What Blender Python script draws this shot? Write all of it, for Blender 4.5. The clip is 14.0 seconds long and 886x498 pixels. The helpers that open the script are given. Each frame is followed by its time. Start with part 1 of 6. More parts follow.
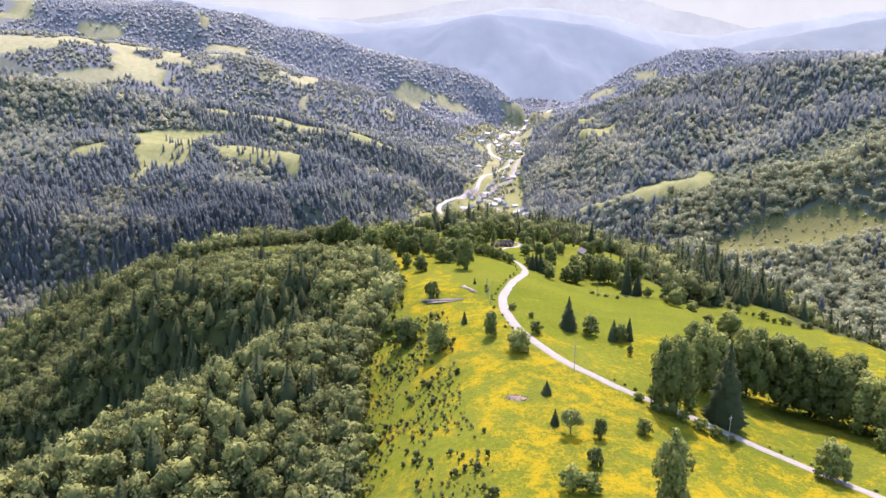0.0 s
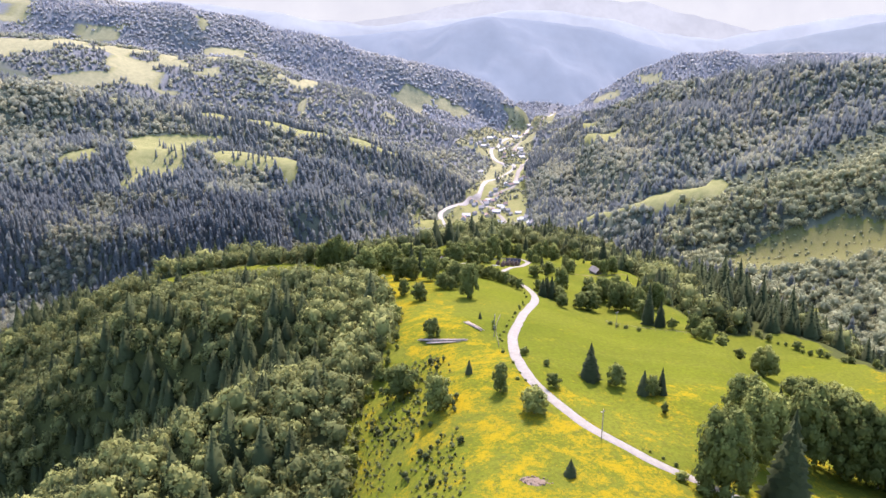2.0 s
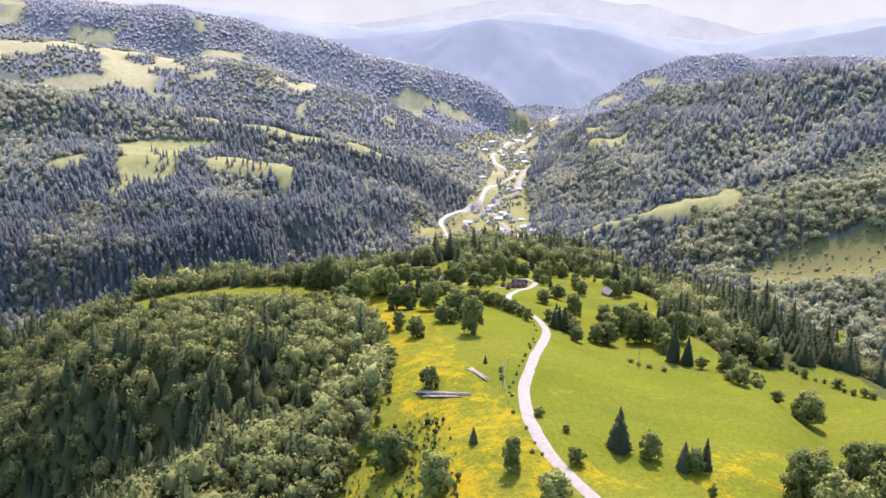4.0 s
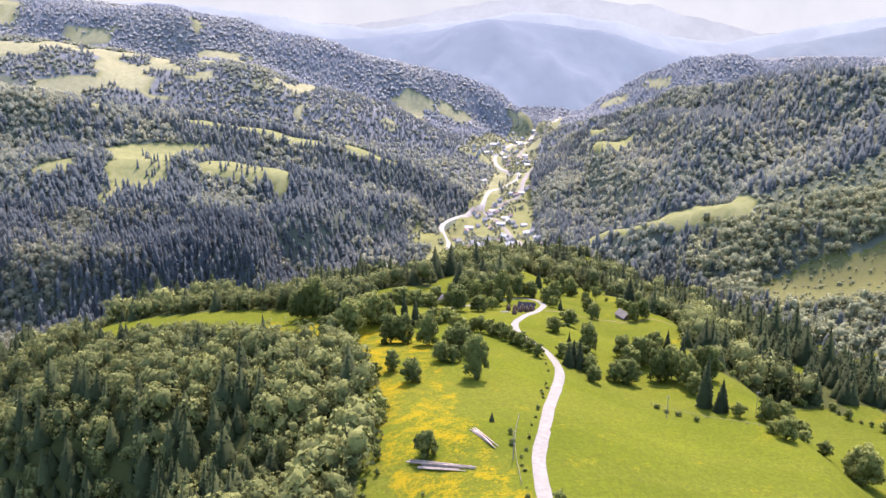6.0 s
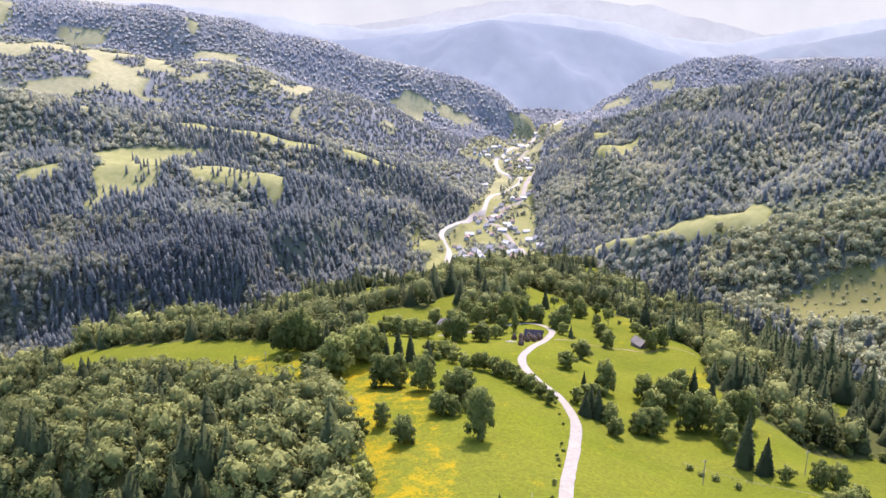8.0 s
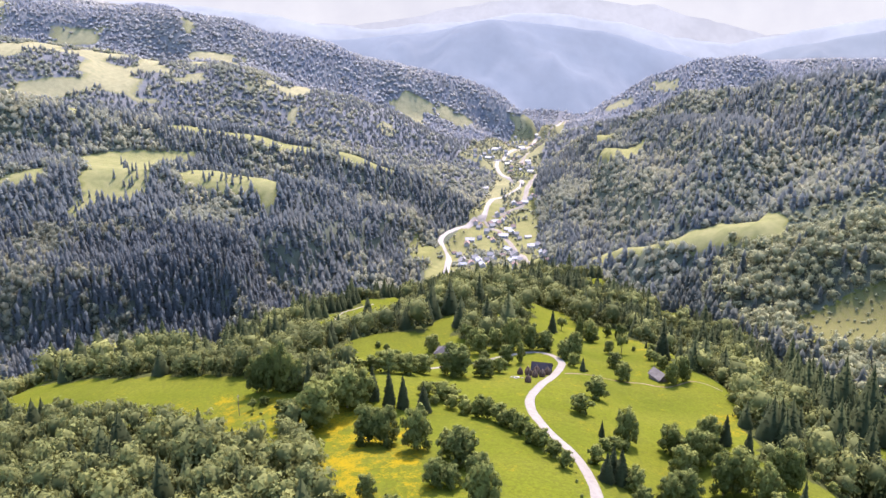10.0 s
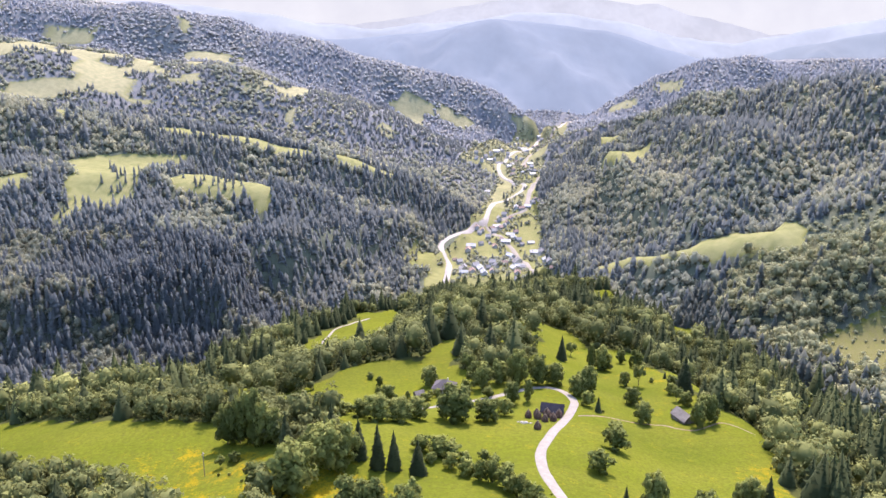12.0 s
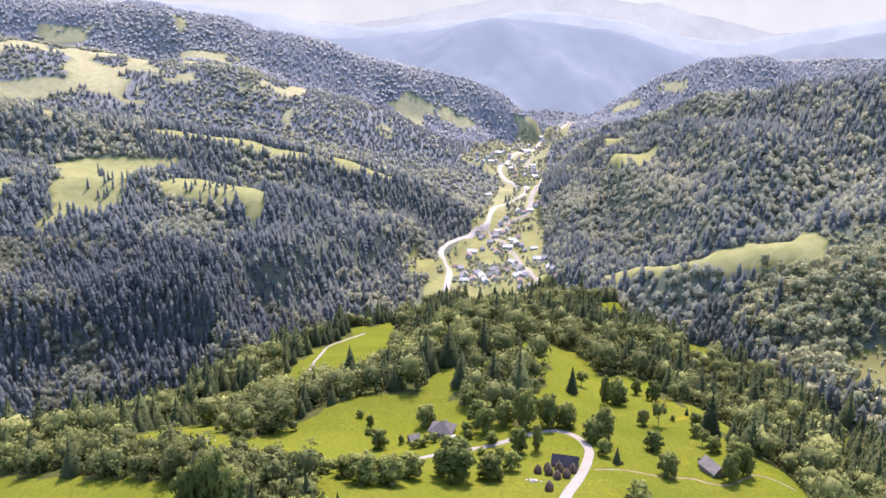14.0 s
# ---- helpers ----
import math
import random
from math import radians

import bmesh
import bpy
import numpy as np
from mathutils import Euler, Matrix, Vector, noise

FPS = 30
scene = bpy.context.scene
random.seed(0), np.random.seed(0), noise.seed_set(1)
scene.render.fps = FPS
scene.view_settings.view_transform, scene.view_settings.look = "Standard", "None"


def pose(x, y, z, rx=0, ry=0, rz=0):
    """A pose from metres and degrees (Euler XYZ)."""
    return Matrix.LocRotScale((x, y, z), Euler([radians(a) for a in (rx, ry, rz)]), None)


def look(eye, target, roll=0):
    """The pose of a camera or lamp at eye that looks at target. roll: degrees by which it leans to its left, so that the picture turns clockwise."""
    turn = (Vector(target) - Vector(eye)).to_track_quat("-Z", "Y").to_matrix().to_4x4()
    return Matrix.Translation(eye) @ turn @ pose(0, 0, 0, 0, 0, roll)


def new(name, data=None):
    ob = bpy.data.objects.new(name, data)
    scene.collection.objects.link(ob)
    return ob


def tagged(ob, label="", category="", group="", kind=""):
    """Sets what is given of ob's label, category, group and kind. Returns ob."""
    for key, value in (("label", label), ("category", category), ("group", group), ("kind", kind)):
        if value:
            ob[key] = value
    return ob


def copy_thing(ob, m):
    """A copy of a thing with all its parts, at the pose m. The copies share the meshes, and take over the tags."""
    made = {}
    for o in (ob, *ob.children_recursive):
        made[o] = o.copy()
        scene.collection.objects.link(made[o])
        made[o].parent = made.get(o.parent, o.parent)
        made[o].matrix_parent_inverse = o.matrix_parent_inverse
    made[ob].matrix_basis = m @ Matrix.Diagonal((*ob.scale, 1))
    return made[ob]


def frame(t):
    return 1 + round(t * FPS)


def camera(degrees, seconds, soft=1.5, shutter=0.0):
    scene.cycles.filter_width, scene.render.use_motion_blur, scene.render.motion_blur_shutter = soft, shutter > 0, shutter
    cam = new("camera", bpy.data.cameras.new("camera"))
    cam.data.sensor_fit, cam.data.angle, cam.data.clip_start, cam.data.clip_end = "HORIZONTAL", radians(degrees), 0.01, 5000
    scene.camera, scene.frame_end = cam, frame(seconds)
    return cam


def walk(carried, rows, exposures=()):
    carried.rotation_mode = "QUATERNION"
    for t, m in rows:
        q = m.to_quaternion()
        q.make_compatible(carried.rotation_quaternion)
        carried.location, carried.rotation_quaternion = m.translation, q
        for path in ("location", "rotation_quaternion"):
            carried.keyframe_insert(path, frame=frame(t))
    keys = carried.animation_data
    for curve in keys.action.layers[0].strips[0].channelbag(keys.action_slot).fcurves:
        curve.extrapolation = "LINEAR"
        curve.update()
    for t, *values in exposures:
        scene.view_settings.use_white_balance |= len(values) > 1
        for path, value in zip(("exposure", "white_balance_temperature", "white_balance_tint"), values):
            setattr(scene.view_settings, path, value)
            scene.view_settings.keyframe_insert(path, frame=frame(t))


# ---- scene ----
cam = camera(60.0, 14.0)
ROWS = [
    (0, -0.00, -0.00, 400.00, 74.197, 0.000, -0.011),
    (0.5, 0.03, 9.42, 399.89, 74.247, -0.001, 0.025),
    (1, 0.07, 18.83, 399.80, 74.296, 0.000, 0.054),
    (1.5, 0.11, 28.23, 399.71, 74.337, 0.001, 0.084),
    (2, 0.16, 37.61, 399.62, 74.379, -0.010, 0.115),
    (2.5, 0.22, 46.99, 399.55, 74.414, -0.028, 0.144),
    (3, 0.28, 56.36, 399.48, 74.496, -0.050, 0.179),
    (5.5, 0.70, 103.04, 399.27, 74.576, -0.057, 0.236),
    (6, 0.81, 112.34, 399.25, 74.584, -0.052, 0.275),
    (6.5, 0.92, 121.64, 399.24, 74.604, -0.064, 0.284),
    (7, 1.04, 130.92, 399.23, 74.617, -0.073, 0.290),
    (7.5, 1.17, 140.20, 399.24, 74.620, -0.077, 0.294),
    (8, 1.30, 149.46, 399.25, 74.646, -0.078, 0.313),
    (10.5, 2.07, 195.63, 399.42, 74.643, -0.123, 0.327),
    (11, 2.24, 204.83, 399.48, 74.636, -0.132, 0.354),
    (11.5, 2.42, 214.02, 399.55, 74.627, -0.139, 0.377),
    (12, 2.61, 223.20, 399.62, 74.615, -0.152, 0.397),
    (12.5, 2.81, 232.37, 399.71, 74.594, -0.163, 0.415),
    (13, 3.01, 241.53, 399.80, 74.582, -0.173, 0.427),
    (13.5, 3.22, 250.69, 399.89, 74.556, -0.177, 0.446),
    (14, 3.43, 259.83, 400.00, 74.536, -0.186, 0.470),
]
walk(cam, [(t, pose(*r)) for t, *r in ROWS], [(0, 2.58, 6500, 20), (14, 2.58, 6500, 20)])

# ---------------------------------------------------------------- sky and sun
SUN_HEIGHT, SUN_TURN = 54.0, 12.0          # degrees up, and to the right of straight ahead
world = bpy.data.worlds.new("sky")
scene.world = world
world.use_nodes = True
wn = world.node_tree.nodes
sky = wn.new("ShaderNodeTexSky")
sky.sky_type, sky.sun_disc = "NISHITA", False
sky.sun_elevation, sky.sun_rotation = radians(SUN_HEIGHT), radians(SUN_TURN)
sky.air_density, sky.dust_density, sky.ozone_density = 1.0, 1.5, 1.0
wn["Background"].inputs["Strength"].default_value = 0.15
world.node_tree.links.new(sky.outputs[0], wn["Background"].inputs[0])
sun = new("sun", bpy.data.lights.new("sun", "SUN"))
sun.data.energy, sun.data.angle, sun.data.color = 2.5, radians(0.55), (1.0, 0.86, 0.82)
sun.matrix_world = look((0, 0, 0), (-math.sin(radians(SUN_TURN)) * math.cos(radians(SUN_HEIGHT)), -math.cos(radians(SUN_TURN)) * math.cos(radians(SUN_HEIGHT)), -math.sin(radians(SUN_HEIGHT))))

# ---------------------------------------------------------------- materials
class Shade:
    """A few words for wiring a material's nodes."""

    def __init__(self, name):
        self.material = bpy.data.materials.new(name)
        self.material.use_nodes = True
        self.tree = self.material.node_tree
        self.bsdf = self.tree.nodes["Principled BSDF"]
        self.place = self.node("ShaderNodeNewGeometry").outputs["Position"]

    def node(self, kind):
        return self.tree.nodes.new(kind)

    def join(self, a, b):
        self.tree.links.new(a, b)

    def noise(self, scale, detail=4.0, stretch=None):
        n = self.node("ShaderNodeTexNoise")
        n.inputs["Scale"].default_value, n.inputs["Detail"].default_value = scale, detail
        where = self.place
        if stretch:
            m = self.node("ShaderNodeMapping")
            m.inputs["Scale"].default_value = stretch
            self.join(where, m.inputs["Vector"])
            where = m.outputs[0]
        self.join(where, n.inputs["Vector"])
        return n.outputs["Fac"]

    def span(self, value, low, high, to_low=0.0, to_high=1.0):
        n = self.node("ShaderNodeMapRange")
        self.join(value, n.inputs["Value"])
        for key, v in (("From Min", low), ("From Max", high), ("To Min", to_low), ("To Max", to_high)):
            n.inputs[key].default_value = v
        return n.outputs[0]

    def sum(self, a, b, how="ADD"):
        n = self.node("ShaderNodeMath")
        n.operation = how
        for socket, v in zip(n.inputs, (a, b)):
            if isinstance(v, (int, float)):
                socket.default_value = v
            else:
                self.join(v, socket)
        return n.outputs[0]

    def mix(self, fac, a, b, how="MIX"):
        n = self.node("ShaderNodeMix")
        n.data_type, n.blend_type = "RGBA", how
        for socket, v in ((n.inputs[0], fac), (n.inputs[6], a), (n.inputs[7], b)):
            if isinstance(v, (int, float)):
                socket.default_value = v
            elif isinstance(v, tuple):
                socket.default_value = (*v, 1)
            else:
                self.join(v, socket)
        return n.outputs[2]

    def attribute(self, name):
        n = self.node("ShaderNodeAttribute")
        n.attribute_name = name
        return n.outputs["Fac"]

    def object_random(self):
        return self.node("ShaderNodeObjectInfo").outputs["Random"]

    def island_random(self):
        for n in self.tree.nodes:
            if n.bl_idname == "ShaderNodeNewGeometry":
                return n.outputs["Random Per Island"]

    def bump(self, value, strength, distance):
        n = self.node("ShaderNodeBump")
        n.inputs["Strength"].default_value, n.inputs["Distance"].default_value = strength, distance
        self.join(value, n.inputs["Height"])
        self.join(n.outputs[0], self.bsdf.inputs["Normal"])

    def done(self, colour, rough=0.9, gloss=0.25, metal=0.0):
        if isinstance(colour, tuple):
            self.bsdf.inputs["Base Color"].default_value = (*colour, 1)
        else:
            self.join(colour, self.bsdf.inputs["Base Color"])
        self.bsdf.inputs["Roughness"].default_value = rough
        self.bsdf.inputs["Specular IOR Level"].default_value = gloss
        self.bsdf.inputs["Metallic"].default_value = metal
        return self.material


def plain(name, dark, light, scale=2.0, rough=0.85, gloss=0.25, bump=0.3, distance=0.05, metal=0.0, stretch=None, vary=0.0):
    """A surface with grain at two scales."""
    s = Shade(name)
    broad, fine = s.noise(scale * 0.2, 3, stretch), s.noise(scale * 3, 5, stretch)
    f = s.span(s.sum(broad, fine), 0.7, 1.3)
    if vary:
        f = s.sum(f, s.span(s.object_random(), 0, 1, -vary, vary))
    c = s.mix(f, dark, light)
    s.bump(fine, bump, distance)
    return s.done(c, rough, gloss, metal)


def foliage(name, dark, light, pale, by_tint, through_leaf=0.3, gloss=0.04, rough=0.8, shine=1.6):
    """Leaves: each clump its own green, each tree its own lean towards yellow or blue; light passes through them."""
    s = Shade(name)
    leaf = s.island_random()
    tree = s.attribute("tint") if by_tint else s.object_random()
    c = s.mix(s.span(leaf, 0, 1, 0.2, 0.8), dark, light)
    c = s.mix(s.span(tree, 0.4, 1.0, 0.0, 0.9), c, pale)
    c = s.mix(s.span(tree, 0.0, 0.4, 0.7, 0.0), c, dark)
    c = s.mix(s.span(s.noise(0.6, 3), 0.35, 0.65, 0.25, 0.0), c, dark)
    s.done(c, rough, gloss)
    glow = s.node("ShaderNodeBsdfTranslucent")
    s.join(s.mix(0.5, c, tuple(min(0.9, shine * v) for v in pale)), glow.inputs["Color"])
    both = s.node("ShaderNodeMixShader")
    both.inputs[0].default_value = through_leaf
    s.join(s.bsdf.outputs[0], both.inputs[1])
    s.join(glow.outputs[0], both.inputs[2])
    for n in s.tree.nodes:
        if n.bl_idname == "ShaderNodeOutputMaterial":
            s.join(both.outputs[0], n.inputs["Surface"])
    return s.material


def ground_material():
    s = Shade("meadow_and_forest_floor")
    broad, patch, fine, speck = s.noise(0.02, 5), s.noise(0.11, 6), s.noise(0.75, 5), s.noise(3.5, 3)
    grass = s.mix(s.span(broad, 0.35, 0.65), GRASS_DARK, GRASS_LIGHT)
    mown = s.sum(s.noise(0.055, 4, (0.25, 1.0, 1.0)), s.sum(s.noise(0.30, 4), 0.5, "MULTIPLY"))
    grass = s.mix(s.span(mown, 0.62, 0.92, 0.0, 0.40), grass, GRASS_PALE)
    grass = s.mix(s.span(s.sum(fine, s.noise(1.6, 4)), 0.8, 1.25, 0.0, 0.6), grass, GRASS_DEEP)
    bloom = s.sum(s.attribute("flowers"), s.span(s.sum(patch, s.sum(s.noise(0.34, 5), 0.7, "MULTIPLY")), 0.62, 1.08, -0.8, 0.5))
    bloom = s.span(s.sum(bloom, s.span(s.sum(speck, s.noise(1.2, 5)), 0.75, 1.25, -0.5, 0.5)), 0.25, 0.95, 0.0, 0.95)
    grass = s.mix(bloom, grass, FLOWERS)
    dry = s.span(s.sum(s.attribute("dry"), s.span(fine, 0.3, 0.7, -0.35, 0.35)), 0.2, 0.9)
    grass = s.mix(dry, grass, DRY_GRASS)
    tuft = s.sum(s.noise(0.9, 2), s.sum(s.noise(2.2, 3), 0.6, "MULTIPLY"))
    grass = s.mix(s.span(tuft, 0.60, 0.52, 0.0, 0.55), grass, GRASS_DEEP)
    field = s.mix(s.span(patch, 0.3, 0.7), FIELD_DARK, FIELD_LIGHT)
    # Far fields paled further: haze put into the grass colour.
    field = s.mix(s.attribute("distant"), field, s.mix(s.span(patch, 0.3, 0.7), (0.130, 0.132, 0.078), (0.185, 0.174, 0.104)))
    grass = s.mix(s.attribute("far_field"), grass, field)
    floor = s.mix(fine, (0.022, 0.026, 0.010), (0.046, 0.052, 0.018))
    # Paler floor on the slopes, bluer still far off: haze put into the colour.
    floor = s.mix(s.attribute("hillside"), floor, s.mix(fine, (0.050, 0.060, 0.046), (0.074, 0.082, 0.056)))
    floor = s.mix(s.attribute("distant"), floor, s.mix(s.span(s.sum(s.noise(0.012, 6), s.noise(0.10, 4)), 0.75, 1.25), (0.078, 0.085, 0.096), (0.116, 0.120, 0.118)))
    edge = s.span(s.sum(s.attribute("open"), s.span(s.noise(0.25, 4), 0.3, 0.7, -0.25, 0.25)), 0.4, 0.6)
    c = s.mix(edge, floor, grass)
    s.bump(s.sum(speck, fine), 0.6, 0.25)
    return s.done(c, 1.0, 0.0)


GRASS_DARK, GRASS_LIGHT, GRASS_DEEP, GRASS_PALE = (0.055, 0.068, 0.008), (0.074, 0.086, 0.009), (0.034, 0.042, 0.007), (0.096, 0.096, 0.017)
FLOWERS, DRY_GRASS = (0.152, 0.113, 0.006), (0.080, 0.078, 0.036)
FIELD_DARK, FIELD_LIGHT = (0.102, 0.108, 0.046), (0.142, 0.140, 0.066)
GROUND = ground_material()
GRAVEL = plain("pale_gravel", (0.112, 0.105, 0.092), (0.160, 0.150, 0.132), 3.0, 0.95, 0.1, 0.5)
STONY_WATER = plain("shallow_stony_water", (0.115, 0.112, 0.106), (0.180, 0.172, 0.160), 0.25, 0.6, 0.15, 0.3, 0.3)
BARE_EARTH = plain("bare_earth", (0.085, 0.062, 0.044), (0.150, 0.112, 0.082), 1.5, 0.95, 0.1, 0.6, 0.2)
BARK = plain("bark", (0.05, 0.038, 0.025), (0.13, 0.10, 0.07), 6.0, 0.95, 0.15, 0.8)
OLD_WOOD = plain("weathered_wood", (0.078, 0.058, 0.043), (0.172, 0.140, 0.109), 5.0, 0.9, 0.2, 0.6, stretch=(1, 1, 0.15))
POLE_WOOD = plain("grey_pole_wood", (0.117, 0.100, 0.076), (0.211, 0.187, 0.152), 5.0, 0.9, 0.2, 0.5)
LOG_WOOD = plain("peeled_logs", (0.150, 0.124, 0.098), (0.300, 0.235, 0.195), 4.0, 0.85, 0.2, 0.5, vary=0.4)
HAY = plain("old_dark_hay", (0.043, 0.025, 0.017), (0.105, 0.066, 0.045), 5.0, 0.95, 0.1, 0.9, 0.1)
HAY_EDGE = plain("bleached_hay", (0.140, 0.112, 0.080), (0.225, 0.187, 0.140), 5.0, 0.95, 0.1, 0.8, 0.1)
HOUSE_ROOF = plain("grey_slate_roof", (0.046, 0.042, 0.044), (0.082, 0.074, 0.076), 3.0, 0.95, 0.08, 0.6, 0.05)
SHINGLE = plain("grey_roof_shingles", (0.080, 0.072, 0.066), (0.140, 0.128, 0.116), 3.0, 0.95, 0.08, 0.6, 0.05)
SLATE = plain("dark_slate_roof", (0.011, 0.012, 0.017), (0.027, 0.027, 0.036), 2.5, 0.85, 0.1, 0.4)
PLASTER = plain("white_plaster", (0.290, 0.281, 0.262), (0.374, 0.365, 0.346), 1.5, 0.9, 0.2, 0.15)
PANE = plain("window_glass", (0.02, 0.025, 0.03), (0.05, 0.06, 0.07), 1.0, 0.08, 0.6, 0.0)
PALE_STONE = plain("pale_limestone", (0.175, 0.165, 0.152), (0.270, 0.262, 0.245), 2.0, 0.9, 0.2, 0.7, 0.1)
VILLAGE_ROOF = plain("weathered_fibre_cement", (0.130, 0.128, 0.130), (0.215, 0.210, 0.208), 2.0, 0.85, 0.15, 0.3, vary=0.5)
TILE_RED = plain("faded_brown_roof_tiles", (0.140, 0.098, 0.084), (0.225, 0.165, 0.145), 2.0, 0.9, 0.1, 0.4, vary=0.4)
SHEET_ROOF = plain("zinc_sheet_roof", (0.197, 0.206, 0.215), (0.290, 0.300, 0.309), 1.0, 0.4, 0.5, 0.1, metal=0.2)

LEAVES = foliage("broad_leaves", (0.052, 0.064, 0.019), (0.103, 0.120, 0.034), (0.160, 0.172, 0.048), False, 0.24)
NEEDLES = foliage("spruce_needles", (0.021, 0.027, 0.012), (0.042, 0.051, 0.021), (0.054, 0.063, 0.027), False, 0.2)
SHRUB_LEAVES = foliage("shrub_leaves", (0.057, 0.069, 0.019), (0.113, 0.130, 0.034), (0.172, 0.186, 0.048), False, 0.26)
JUNIPER = foliage("juniper_needles", (0.030, 0.036, 0.013), (0.054, 0.063, 0.022), (0.075, 0.084, 0.030), False, 0.2)
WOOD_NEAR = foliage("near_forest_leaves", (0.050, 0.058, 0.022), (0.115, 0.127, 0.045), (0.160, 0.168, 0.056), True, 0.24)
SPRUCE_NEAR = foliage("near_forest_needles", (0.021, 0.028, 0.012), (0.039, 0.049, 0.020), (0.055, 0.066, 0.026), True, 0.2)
# Hill greens lightened over the near wood's: a thin haze in the colour.
WOOD_MIDDLE = foliage("hazed_hill_leaves", (0.124, 0.136, 0.084), (0.188, 0.200, 0.114), (0.248, 0.248, 0.136), True, 0.4)
SPRUCE_MIDDLE = foliage("hazed_hill_needles", (0.058, 0.067, 0.062), (0.082, 0.091, 0.076), (0.106, 0.112, 0.086), True, 0.35)
# From here distance pales and blues the greens: haze put into leaf colour.
WOOD_SLOPE = foliage("hazed_slope_leaves", (0.116, 0.130, 0.102), (0.164, 0.174, 0.124), (0.212, 0.210, 0.140), True, 0.5)
SPRUCE_SLOPE = foliage("hazed_slope_needles", (0.070, 0.083, 0.092), (0.096, 0.109, 0.110), (0.124, 0.132, 0.118), True, 0.5)
WOOD_FAR = foliage("hazed_hillside_leaves", (0.134, 0.152, 0.124), (0.180, 0.194, 0.142), (0.230, 0.230, 0.150), True, 0.5)
SPRUCE_FAR = foliage("hazed_hillside_needles", (0.086, 0.102, 0.110), (0.113, 0.128, 0.125), (0.142, 0.151, 0.132), True, 0.5)
WOOD_DISTANT = foliage("hazed_distant_leaves", (0.192, 0.211, 0.230), (0.234, 0.249, 0.246), (0.278, 0.278, 0.246), True, 0.5)
SPRUCE_DISTANT = foliage("hazed_distant_needles", (0.154, 0.176, 0.212), (0.184, 0.202, 0.224), (0.210, 0.224, 0.224), True, 0.5)


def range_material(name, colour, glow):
    """A mountain range beyond the district; emission stands in for miles of bright air."""
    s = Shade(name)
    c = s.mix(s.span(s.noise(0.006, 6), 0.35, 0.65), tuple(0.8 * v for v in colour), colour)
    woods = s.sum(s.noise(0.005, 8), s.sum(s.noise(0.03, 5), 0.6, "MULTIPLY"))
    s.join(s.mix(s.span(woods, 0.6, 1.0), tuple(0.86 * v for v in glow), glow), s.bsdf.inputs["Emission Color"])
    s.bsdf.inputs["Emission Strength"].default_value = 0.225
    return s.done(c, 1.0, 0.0)
